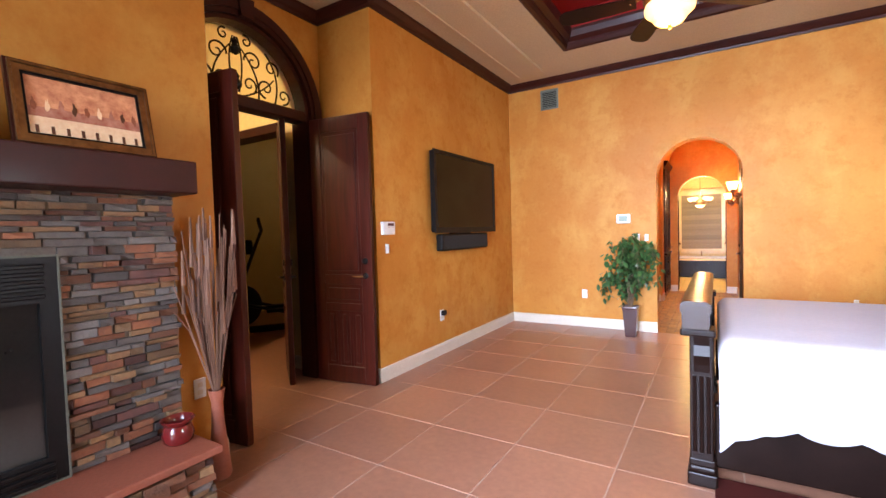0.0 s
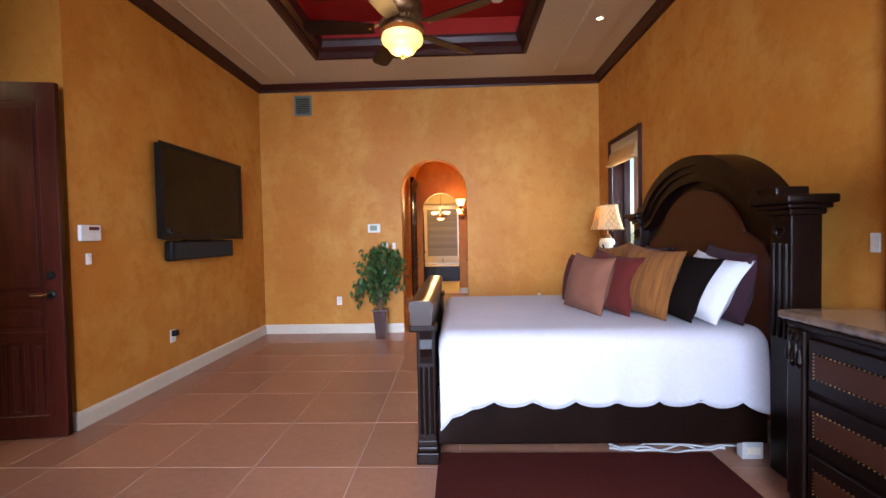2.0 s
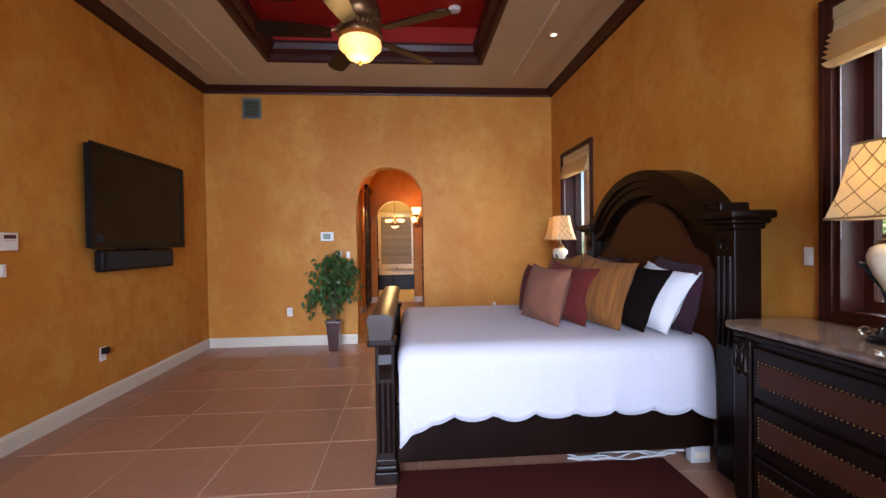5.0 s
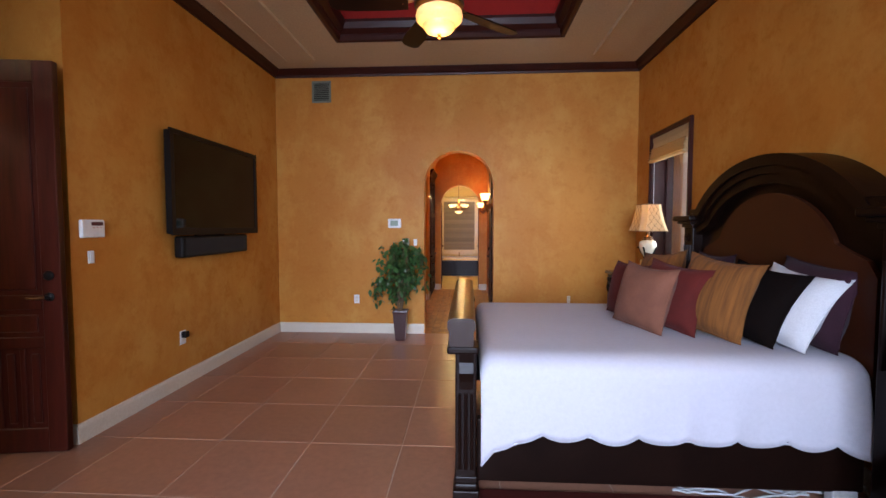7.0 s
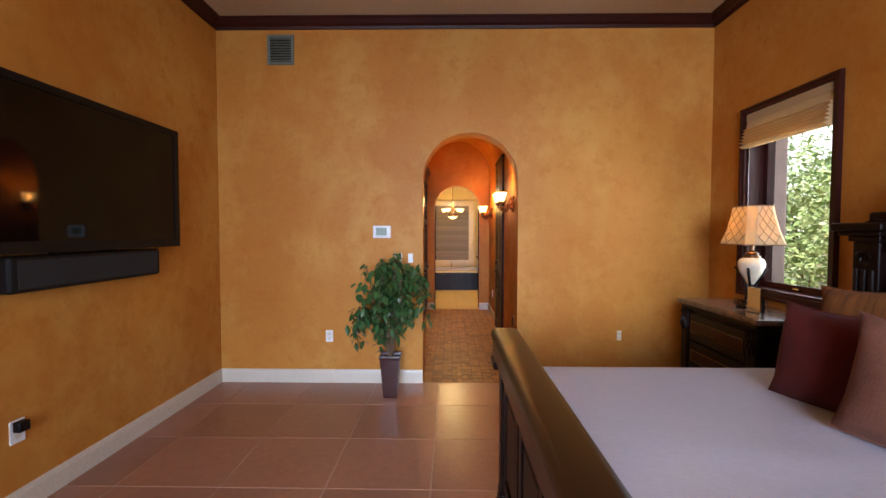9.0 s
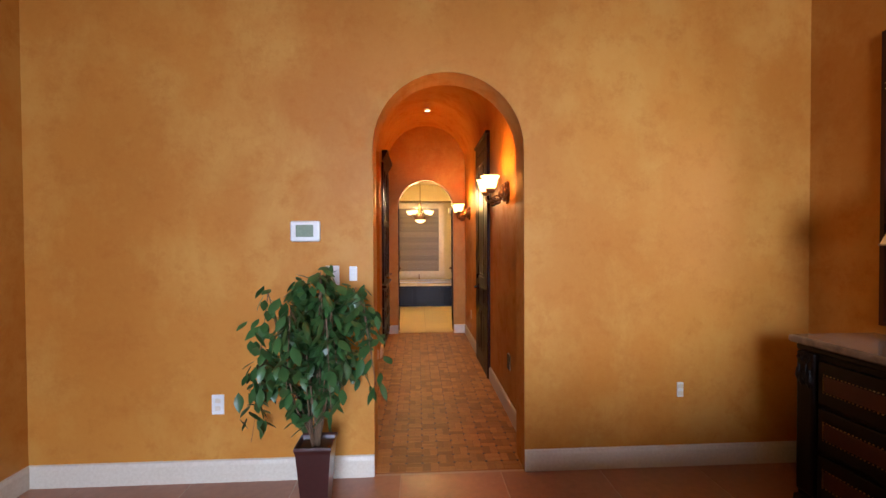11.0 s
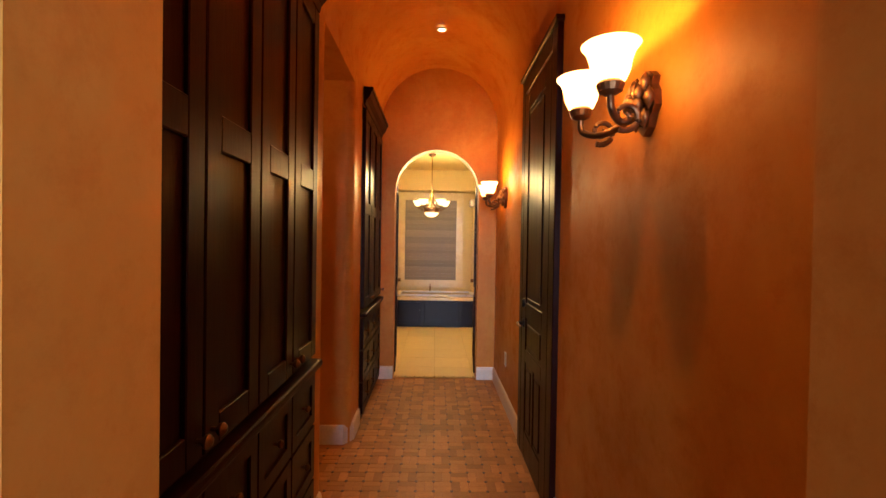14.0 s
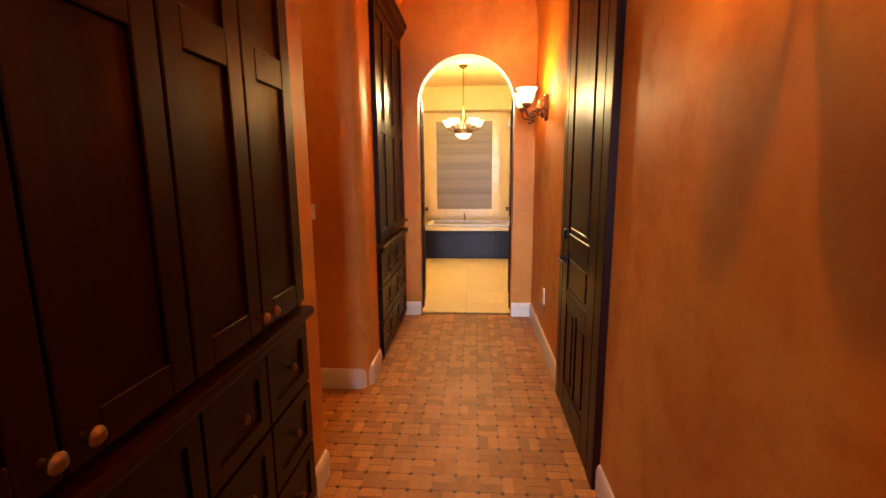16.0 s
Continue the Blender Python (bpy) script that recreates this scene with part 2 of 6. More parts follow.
M_BARK = mat("brown_bark", (0.13, 0.075, 0.04), 0.85, scale=20, bump=0.4)
M_REED = mat("dried_reed", (0.2, 0.095, 0.055), 0.8, dark=(0.11, 0.05, 0.03), scale=15, bump=0.2, vary=0.25)
M_POT = mat("oxblood_glaze", (0.16, 0.012, 0.012), 0.15, scale=8, bump=0.02, coat=0.5)
M_GILT = mat("bronze_gilt_frame", (0.34, 0.16, 0.05), 0.32, metal=0.75, dark=(0.09, 0.035, 0.012), scale=14, amount=0.8, bump=0.15)
M_GLASS = glass_mat("window_glass")
M_FIREGLASS = mat("smoked_fire_glass", (0.02, 0.018, 0.016), 0.06, bump=0, rough_var=0.01)
M_PINK = mat("pink_stucco", (0.72, 0.55, 0.50), 0.9, scale=6, bump=0.3)
M_GROUND = mat("garden_soil_and_lawn", (0.10, 0.13, 0.05), 0.95, dark=(0.12, 0.09, 0.05), scale=2, bump=0.4)
M_HEDGE = mat("garden_leaf", (0.34, 0.45, 0.19), 0.5, dark=(0.2, 0.31, 0.1), scale=3, amount=0.8, bump=0.05)
M_CAP = mat("polished_brown_rail", (0.022, 0.007, 0.0035), 0.3, dark=(0.012, 0.004, 0.0025), scale=6, bump=0.02, rough_var=0.03, stretch=(8, 0.8, 8), spec=0.35)
M_CABLE = mat("grey_cable", (0.5, 0.5, 0.5), 0.5, bump=0)
M_SHADE = mat("frosted_shade_glass", (0.85, 0.72, 0.5), 0.35, bump=0.0, emit=(1.0, 0.55, 0.19), glow=3.6)
M_GLOBE = mat("amber_globe_glass", (0.85, 0.6, 0.3), 0.3, bump=0.0, emit=(1.0, 0.50, 0.12), glow=0.55)
M_CHANDGLASS = mat("cream_shade_glass", (0.85, 0.75, 0.5), 0.3, bump=0.0, emit=(1.0, 0.70, 0.32), glow=1.3)
# One linen in two tones: the far lamp's lit look is put into the colour.
M_LAMPCLOTH_LIT = mat("lit_linen_shade", (0.66, 0.50, 0.28), 0.9, fine=220, bump=0.2)
M_LAMPCLOTH_DAY = mat("linen_shade", (0.72, 0.58, 0.34), 0.9, fine=220, bump=0.2)
M_CORD = mat("brown_lattice_cord", (0.25, 0.15, 0.07), 0.9, bump=0.2)
M_SPOT = mat("recessed_lamp_lens", (0.9, 0.85, 0.7), 0.3, bump=0, emit=(1.0, 0.85, 0.6), glow=4)
M_TRIMWHITE = mat("off_white_trim_ring", (0.7, 0.62, 0.5), 0.4, bump=0)


def fabric(name, base, dark, scale=6.0, stretch=None, fine=140):
    return mat(name, base, 0.9, dark=dark, scale=scale, amount=0.9, fine=fine, bump=0.35, sheen=0.03, spec=0.2, stretch=stretch)


def see_through(m, share):
    """Lets a share of the light straight through a thin glass."""
    nt = m.node_tree
    out = nt.nodes["Material Output"]
    clear, mix = nt.nodes.new("ShaderNodeBsdfTransparent"), nt.nodes.new("ShaderNodeMixShader")
    clear.inputs[0].default_value = (1.0, 0.9, 0.7, 1)
    mix.inputs[0].default_value = share
    nt.links.new(nt.nodes["Principled BSDF"].outputs[0], mix.inputs[1])
    nt.links.new(clear.outputs[0], mix.inputs[2])
    nt.links.new(mix.outputs[0], out.inputs[0])


see_through(M_SHADE, 0.32)

def thin_cloth(m, tint, share):
    """Lets a share of the light glow through a cloth."""
    nt = m.node_tree
    thin, blend = nt.nodes.new("ShaderNodeBsdfTranslucent"), nt.nodes.new("ShaderNodeMixShader")
    thin.inputs[0].default_value = (*tint, 1)
    blend.inputs[0].default_value = share
    nt.links.new(nt.nodes["Principled BSDF"].outputs[0], blend.inputs[1])
    nt.links.new(thin.outputs[0], blend.inputs[2])
    nt.links.new(blend.outputs[0], nt.nodes["Material Output"].inputs[0])


thin_cloth(M_SHADE_CLOTH, (0.8, 0.58, 0.3), 0.45)
thin_cloth(M_LAMPCLOTH_LIT, (0.8, 0.6, 0.34), 0.4)
thin_cloth(M_LAMPCLOTH_DAY, (0.85, 0.7, 0.42), 0.4)

# ---- building helpers ----
ORIG = {}


def thing(name, at=(0, 0, 0), label="", category="", group="", kind="", local=False, m=None):
    ob = new(name)
    ob.empty_display_size = 0.1
    ob.matrix_world = m if m is not None else Matrix.Translation(at)
    ORIG[ob.name] = Vector((0, 0, 0)) if (local or m is not None) else Vector(at)
    return tagged(ob, label, category, group, kind)


def finish(bm, smooth=False):
    bmesh.ops.recalc_face_normals(bm, faces=bm.faces)
    if smooth:
        for f in bm.faces:
            f.smooth = True
        for e in bm.edges:
            if len(e.link_faces) == 2 and e.calc_face_angle(0) > 0.7:
                e.smooth = False


def part(name, bm, material, parent, label="", smooth=False):
    finish(bm, smooth)
    o = ORIG[parent.name]
    if o.length:
        bmesh.ops.translate(bm, verts=bm.verts, vec=-o)
    me = bpy.data.meshes.new(name)
    bm.to_mesh(me)
    bm.free()
    me.materials.append(material)
    ob = new(name, me)
    ob.parent = parent
    ORIG[ob.name] = o
    return tagged(ob, label)


def solo(name, bm, material, label="", category="", group="", kind="", smooth=False, at=None):
    finish(bm, smooth)
    if at is not None:
        bmesh.ops.translate(bm, verts=bm.verts, vec=-Vector(at))
    me = bpy.data.meshes.new(name)
    bm.to_mesh(me)
    bm.free()
    me.materials.append(material)
    ob = new(name, me)
    if at is not None:
        ob.location = at
    ORIG[ob.name] = Vector(at or (0, 0, 0))
    return tagged(ob, label, category, group, kind)


def box(bm, x0, x1, y0, y1, z0, z1, bevel=0.0, seg=2):
    r = bmesh.ops.create_cube(bm, size=1.0)
    vs = r["verts"]
    for v in vs:
        v.co = Vector(((x0 + x1) / 2 + v.co.x * (x1 - x0), (y0 + y1) / 2 + v.co.y * (y1 - y0), (z0 + z1) / 2 + v.co.z * (z1 - z0)))
    if bevel:
        es = list({e for v in vs for e in v.link_edges})
        bmesh.ops.bevel(bm, geom=es, offset=bevel, segments=seg, affect="EDGES", profile=0.5)
    return bm


def B(*a, **k):
    return box(bmesh.new(), *a, **k)


def poly(bm, pts, axis, a, b):
    """A solid: the outline pts in the plane across the axis, from a to b along it."""
    def at(p, s):
        return {"x": (s, p[0], p[1]), "y": (p[0], s, p[1]), "z": (p[0], p[1], s)}[axis]
    v0 = [bm.verts.new(at(p, a)) for p in pts]
    v1 = [bm.verts.new(at(p, b)) for p in pts]
    n = len(pts)
    bm.faces.new(v0)
    bm.faces.new(v1[::-1])
    for i in range(n):
        bm.faces.new((v0[i], v0[(i + 1) % n], v1[(i + 1) % n], v1[i]))
    return bm


def ring(bm, outer, inner, axis, a, b):
    """A frame between two outlines with equally many points."""
    def at(p, s):
        return {"x": (s, p[0], p[1]), "y": (p[0], s, p[1]), "z": (p[0], p[1], s)}[axis]
    n = len(outer)
    vs = [[bm.verts.new(at(p, s)) for p in o] for o in (outer, inner) for s in (a, b)]
    for i in range(n):
        j = (i + 1) % n
        bm.faces.new((vs[0][i], vs[0][j], vs[1][j], vs[1][i]))
        bm.faces.new((vs[2][i], vs[3][i], vs[3][j], vs[2][j]))
        bm.faces.new((vs[0][i], vs[2][i], vs[2][j], vs[0][j]))
        bm.faces.new((vs[1][i], vs[1][j], vs[3][j], vs[3][i]))
    return bm


def rect(x0, x1, z0, z1):
    return [(x0, z0), (x1, z0), (x1, z1), (x0, z1)]


def lathe(bm, profile, at=(0, 0, 0), seg=24, cap=True):
    rows = []
    for r, z in profile:
        rows.append([bm.verts.new((at[0] + r * math.cos(2 * math.pi * i / seg), at[1] + r * math.sin(2 * math.pi * i / seg), at[2] + z)) for i in range(seg)])
    for a, b in zip(rows, rows[1:]):
        for i in range(seg):
            bm.faces.new((a[i], a[(i + 1) % seg], b[(i + 1) % seg], b[i]))
    if cap:
        bm.faces.new(rows[0][::-1])
        bm.faces.new(rows[-1])
    return bm


def tube(bm, pts, r0, r1=None, seg=8):
    pts = [Vector(p) for p in pts]
    r1 = r0 if r1 is None else r1
    rows = []
    n = len(pts)
    for i, p in enumerate(pts):
        d = (pts[min(i + 1, n - 1)] - pts[max(i - 1, 0)]).normalized()
        u = d.cross(Vector((0, 0, 1)) if abs(d.z) < 0.9 else Vector((1, 0, 0))).normalized()
        w = d.cross(u)
        r = r0 + (r1 - r0) * i / max(1, n - 1)
        rows.append([bm.verts.new(p + (u * math.cos(2 * math.pi * k / seg) + w * math.sin(2 * math.pi * k / seg)) * r) for k in range(seg)])
    for a, b in zip(rows, rows[1:]):
        for k in range(seg):
            bm.faces.new((a[k], a[(k + 1) % seg], b[(k + 1) % seg], b[k]))
    bm.faces.new(rows[0][::-1])
    bm.faces.new(rows[-1])
    return bm


def moulding(bm, path, profile, closed=False):
    """Sweeps a profile of (outward, up) along a level path; outward is to the path's left."""
    pts = [Vector(p) for p in path]
    n = len(pts)
    rows = []
    for i, p in enumerate(pts):
        def side(a, b):
            d = (b - a).normalized()
            return Vector((-d.y, d.x, 0))
        if closed or 0 < i < n - 1:
            s1, s2 = side(pts[i - 1], p), side(p, pts[(i + 1) % n])
        elif i == 0:
            s1 = s2 = side(p, pts[1])
        else:
            s1 = s2 = side(pts[i - 1], p)
        m = (s1 + s2) / max(0.2, 1 + s1.dot(s2))
        rows.append([bm.verts.new(p + m * o + Vector((0, 0, z))) for o, z in profile])
    k = len(profile)
    for i in range(n if closed else n - 1):
        a, b = rows[i], rows[(i + 1) % n]
        for j in range(k):
            bm.faces.new((a[j], a[(j + 1) % k], b[(j + 1) % k], b[j]))
    if not closed:
        bm.faces.new(rows[0])
        bm.faces.new(rows[-1][::-1])
    return bm


def arc(cx, cz, r, a0, a1, n, rz=None):
    rz = rz or r
    return [(cx + r * math.cos(a0 + (a1 - a0) * i / n), cz + rz * math.sin(a0 + (a1 - a0) * i / n)) for i in range(n + 1)]


def spiral(c, r0, r1, a0, a1, n=18):
    return [(c[0] + (r0 + (r1 - r0) * i / n) * math.cos(a0 + (a1 - a0) * i / n), c[1] + (r0 + (r1 - r0) * i / n) * math.sin(a0 + (a1 - a0) * i / n)) for i in range(n + 1)]


# ---- the large structure ----
L, R, S, N, H = -2.46, 2.18, -2.6, 6.0, 3.45


def wall(name, bm, material, label):
    return solo(name, bm, material, label, "wall", kind="structure")


# north wall with the arched passage
ax, ar, asp = -0.065, 0.449, 1.935
pts = [(-3.4, -0.05), (ax - ar, -0.05)] + arc(ax, asp, ar, math.pi, 0, 28) + [(ax + ar, -0.05), (R + 0.25, -0.05), (R + 0.25, 4.0), (-3.4, 4.0)]
wall("wall_north", poly(bmesh.new(), pts, "y", N, N + 0.22), M_WALL, "ochre plastered wall with a round-arched passage")
# east wall with two windows
bm = bmesh.new()
WIN = [(1.07, 1.90), (4.67, 5.50)]
WZ0, WZ1 = 0.99, 2.41
ys = [S - 0.2] + [v for w in WIN for v in w] + [N]
for a, b in zip(ys[::2], ys[1::2]):
    box(bm, R, R + 0.22, a, b, -0.05, 4.0)
for a, b in WIN:
    box(bm, R, R + 0.22, a, b, -0.05, WZ0)
    box(bm, R, R + 0.22, a, b, WZ1, 4.0)
wall("wall_east", bm, M_WALL, "ochre plastered wall with two windows")
# south wall with a wide glazed opening
bm = bmesh.new()
box(bm, -3.4, -1.6, S - 0.2, S, -0.05, 4.0)
box(bm, 1.0, R + 0.25, S - 0.2, S, -0.05, 4.0)
box(bm, -1.6, 1.0, S - 0.2, S, 3.35, 4.0)
wall("wall_south", bm, M_WALL, "ochre plastered wall with a wide opening")
# west wall in three stretches, with the door recess
wall("wall_west_1", B(L - 0.94, L, 2.93, N, -0.05, 4.0), M_WALL, "ochre plastered wall with television")
wall("wall_west_2", B(L - 0.94, L, S, 1.44, -0.05, 4.0), M_WALL, "ochre plastered fireplace wall")
dx, dy, dr, dsp = -3.1, 2.12, 0.65, 2.44
pts = [(1.44, -0.05), (dy - dr, -0.05)] + arc(dy, dsp, dr, math.pi, 0, 28) + [(dy + dr, -0.05), (2.93, -0.05), (2.93, 4.0), (1.44, 4.0)]
wall("wall_west_3", poly(bmesh.new(), pts, "x", dx - 0.2, dx), M_WALL, "ochre plastered recess wall with arched doorway")
# floor slab (grout bed); tiles follow at the end
solo("floor", B(-3.3, R, S, N + 0.02, -0.08, -0.0022), M_GROUT, "large square terracotta tiles with pale grout", "floor", kind="structure")
# ceiling with raised panel and red tray
TX0, TX1, TY0, TY1 = -1.40, 1.085, 1.2, 5.185
PX0, PX1, PY0, PY1 = -1.80, 1.52, 0.6, 5.6
bm = bmesh.new()
ring(bm, rect(-3.4, R + 0.2, S - 0.1, N + 0.1), rect(TX0, TX1, TY0, TY1), "z", H - 0.02, H + 0.15)
for a, b in ((PX1, PX1 + 0.33), (PX0 - 0.33, PX0)):
    box(bm, a, b, PY0, PY1, H - 0.05, H - 0.019)
    box(bm, a - 0.012, a + 0.006, PY0 - 0.01, PY1 + 0.01, H - 0.062, H - 0.018)
solo("ceiling", bm, M_CEIL, "cream painted ceiling with a stepped border", "ceiling", kind="structure")
bm = bmesh.new()
ring(bm, rect(TX0 - 0.1, TX1 + 0.1, TY0 - 0.1, TY1 + 0.1), rect(TX0 + 0.001, TX1 - 0.001, TY0 + 0.001, TY1 - 0.001), "z", H + 0.151, H + 0.46)
box(bm, TX0 - 0.1, TX1 + 0.1, TY0 - 0.1, TY1 + 0.1, H + 0.42, H + 0.5)
solo("ceiling_tray", bm, M_RED, "glossy red painted ceiling tray", "ceiling", kind="structure")
solo("roof", B(-7.2, R + 0.3, S - 0.3, 14.0, 4.02, 4.2), M_CEIL, "flat roof slab over the bedroom", "roof", kind="structure")
# wooden crown round the tray (inside) and round the room
solo("trim_tray", moulding(bmesh.new(), [(TX0 - 0.02, TY0 - 0.02, H - 0.01), (TX1 + 0.02, TY0 - 0.02, H - 0.01), (TX1 + 0.02, TY1 + 0.02, H - 0.01), (TX0 - 0.02, TY1 + 0.02, H - 0.01)],
         [(0, 0), (0.04, -0.012), (0.065, 0.0), (0.085, 0.035), (0.085, 0.06), (0.13, 0.10), (0.15, 0.16), (0.15, 0.19), (0, 0.19)], True), M_WOODH,
         "dark mahogany moulding round the ceiling tray", "trim", kind="structure")
room = [(R, S), (R, N), (L, N), (L, 2.93), (dx, 2.93), (dx, 1.44), (L, 1.44), (L, S)]
crown = [(0, -0.095), (0.018, -0.095), (0.022, -0.07), (0.045, -0.055), (0.07, -0.02), (0.085, -0.012), (0.085, 0.01), (0, 0.01)]
solo("trim_crown", moulding(bmesh.new(), [(x, y, H - 0.02) for x, y in room], crown, True), M_WOODH, "dark mahogany crown moulding", "trim", kind="structure")
# baseboards
skirt = [(0, 0.0), (0.016, 0.0), (0.016, 0.10), (0.010, 0.122), (0, 0.128)]


def baseboard(path):
    return solo("baseboard", moulding(bmesh.new(), [(x, y, 0) for x, y in path], skirt), M_BASE, "white painted baseboard", "baseboard", kind="structure")


baseboard([(ax - ar, N), (L, N), (L, 2.93), (dx + 0.03, 2.93)])
baseboard([(R, S), (R, N), (ax + ar, N)])
baseboard([(dx + 0.03, 1.44), (L, 1.44), (L, 1.16)])

# ---- hall ----
HL, HR, HY1, HS = -0.70, 0.47, 10.05, 2.52
hc, hr = (HL + HR) / 2, (HR - HL) / 2
bm = bmesh.new()
box(bm, HR, HR + 0.2, N + 0.22, HY1, -0.05, HS)
wall("wall_hall_east", bm, M_WALL, "ochre plastered hall wall with sconces")
bm = bmesh.new()
box(bm, HL - 0.6, HL, N + 0.22, 6.30, -0.05, HS)
box(bm, HL - 0.6, HL, 7.64, 7.80, -0.05, HS)
box(bm, HL - 0.6, HL - 0.55, 6.30, 7.64, -0.05, HS)
box(bm, HL - 0.6, HL - 0.005, 6.30, 7.64, 2.42, HS)
box(bm, HL - 0.2, HL, 7.80, 8.60, 2.45, HS)
pts = [(HL - 0.6, 8.60)] + [(HL - 0.06 + 0.06 * math.sin(a * math.pi / 12), 8.66 - 0.06 * math.cos(a * math.pi / 12)) for a in range(7)] + [(HL, 8.93), (HL - 0.6, 8.93)]
poly(bm, pts, "z", -0.05, 2.45)
box(bm, HL - 0.6, HL, 8.60, 8.93, 2.45, HS)
box(bm, HL - 0.6, HL - 0.55, 8.93, 10.0, -0.05, HS)
box(bm, HL - 0.6, HL - 0.005, 8.93, 10.0, 2.42, HS)
box(bm, HL - 0.6, HL, 10.0, HY1, -0.05, HS)
wall("wall_hall_west", bm, M_WALL, "ochre plastered hall wall with built-in cabinets")
bm = bmesh.new()
box(bm, -2.6, HL - 0.6, 8.60, 8.75, -0.05, 2.7)
box(bm, -2.6, HL - 0.6, 7.65, 7.80, -0.05, 2.7)
box(bm, -2.7, -2.6, 7.65, 8.75, -0.05, 2.7)
box(bm, -2.7, HL - 0.2, 7.65, 8.75, 2.62, 2.75)
wall("wall_alcove", bm, M_WALL, "ochre plastered side passage")
bm = bmesh.new()
inner = arc(hc, HS, hr, 0, math.pi, 28, 0.60)
outer = [(HR + 0.2, HS)] + [(HR + 0.2, 3.5), (HL - 0.3, 3.5), (HL - 0.3, HS)]
poly(bm, inner + outer[::-1], "y", N + 0.22, HY1)
solo("ceiling_hall", bm, M_WALL, "ochre plastered barrel vault", "ceiling", kind="structure", smooth=True)
ex, er, esp = -0.13, 0.42, 1.885
pts = [(-2.2, -0.05), (ex - er, -0.05)] + arc(ex, esp, er, math.pi, 0, 28) + [(ex + er, -0.05), (2.0, -0.05), (2.0, 3.4), (-2.2, 3.4)]
wall("wall_hall_end", poly(bmesh.new(), pts, "y", HY1, HY1 + 0.15), M_WALL, "ochre plastered wall with a round-arched opening")
solo("floor_hall", B(-2.6, HR, N + 0.02, HY1 + 0.02, -0.08, -0.002), M_GROUT_HALL, "basketweave travertine mosaic with dark dots", "floor", kind="structure")
baseboard([(HR, N + 0.22), (HR, 7.765)])
baseboard([(HR, 8.625), (HR, HY1), (ex + er, HY1)])
baseboard([(ex - er, HY1), (HL, HY1)])
baseboard([(HL, 8.92), (HL, 8.67), (HL - 0.05, 8.60), (HL - 0.6, 8.60)])
baseboard([(HL, 7.80), (HL, 7.645)])

# ---- bathroom ----
bm = bmesh.new()
box(bm, -2.2, -2.0, HY1 + 0.15, 13.9, -0.05, 2.9)
box(bm, 1.8, 2.0, HY1 + 0.15, 13.9, -0.05, 2.9)
box(bm, -2.2, 2.0, 13.72, 13.9, -0.05, 2.9)
wall("wall_bath", bm, M_CREAM, "cream plastered bathroom walls")
solo("ceiling_bath", B(-2.2, 2.0, HY1 + 0.15, 13.9, 2.66, 2.9), M_CREAM, "cream plastered bathroom ceiling", "ceiling", kind="structure")
solo("floor_bath", B(-2.2, 2.0, HY1 + 0.02, 13.9, -0.08, -0.008), M_MARBLE, "cream stone bathroom tiles", "floor", kind="structure")

# ---- lobby and gym beyond the double door ----
bm = bmesh.new()
box(bm, -7.0, L - 0.94, 6.5, 6.65, -0.05, 3.6)
box(bm, L - 0.96, L - 0.941, 2.95, 6.5, -0.05, 3.6)
box(bm, -7.0, dx - 0.2, -0.6, -0.45, -0.05, 3.6)
box(bm, -7.2, -7.0, -0.6, 6.65, -0.05, 3.6)
wall("wall_lobby", bm, M_CREAM, "cream plastered lobby and gym walls")
bm = bmesh.new()
box(bm, dx - 0.21, dx - 0.2, -0.45, dy - dr - 0.02, -0.05, 3.6)
box(bm, dx - 0.21, dx - 0.2, dy + dr + 0.02, 2.93, -0.05, 3.6)
box(bm, -3.62, dx - 0.2, 2.895, 2.928, -0.05, 3.6)
box(bm, -3.66, L - 0.96, 2.928, 3.1, -0.05, 3.6)
box(bm, -7.0, -4.62, 2.928, 3.1, -0.05, 3.6)
box(bm, -4.62, -3.66, 2.928, 3.1, 2.52, 3.6)
wall("wall_lobby_east", bm, M_CREAM, "cream plastered lobby wall beside the doorway")
baseboard([(dx - 0.2, 2.895), (-3.62, 2.895)])
solo("ceiling_lobby", B(-7.2, dx - 0.2, -0.6, 6.65, 3.6, 3.7), M_CREAM, "cream lobby ceiling", "ceiling", kind="structure")
solo("floor_lobby", B(-7.2, -3.3, -0.6, 6.65, -0.08, -0.004), M_TILE, "terracotta lobby floor", "floor", kind="structure")

# ---- fireplace corner ----
FX, FY0, FY1, FZ1 = -2.36, -0.95, 1.145, 1.575
BX0, BX1, BZ1 = -0.42, 0.64, 1.29
rnd = random.Random(4)
SHARED = {}


def block_mesh(key, w, d, h, ch):
    """A rough block, its back at x = 0, shared by alike pieces."""
    if key not in SHARED:
        bm = bmesh.new()
        box(bm, -0.02, d, 0, w, 0, h)
        r2 = random.Random(key)
        for v in bm.verts:
            if v.co.x > 0:
                v.co += Vector((r2.uniform(-0.008, 0.008), (ch if v.co.y < w / 2 else -ch), (ch if v.co.z < h / 2 else -ch)))
        bm.normal_update()
        me = bpy.data.meshes.new("stone")
        bm.to_mesh(me)
        bm.free()
        SHARED[key] = me
    return SHARED[key]


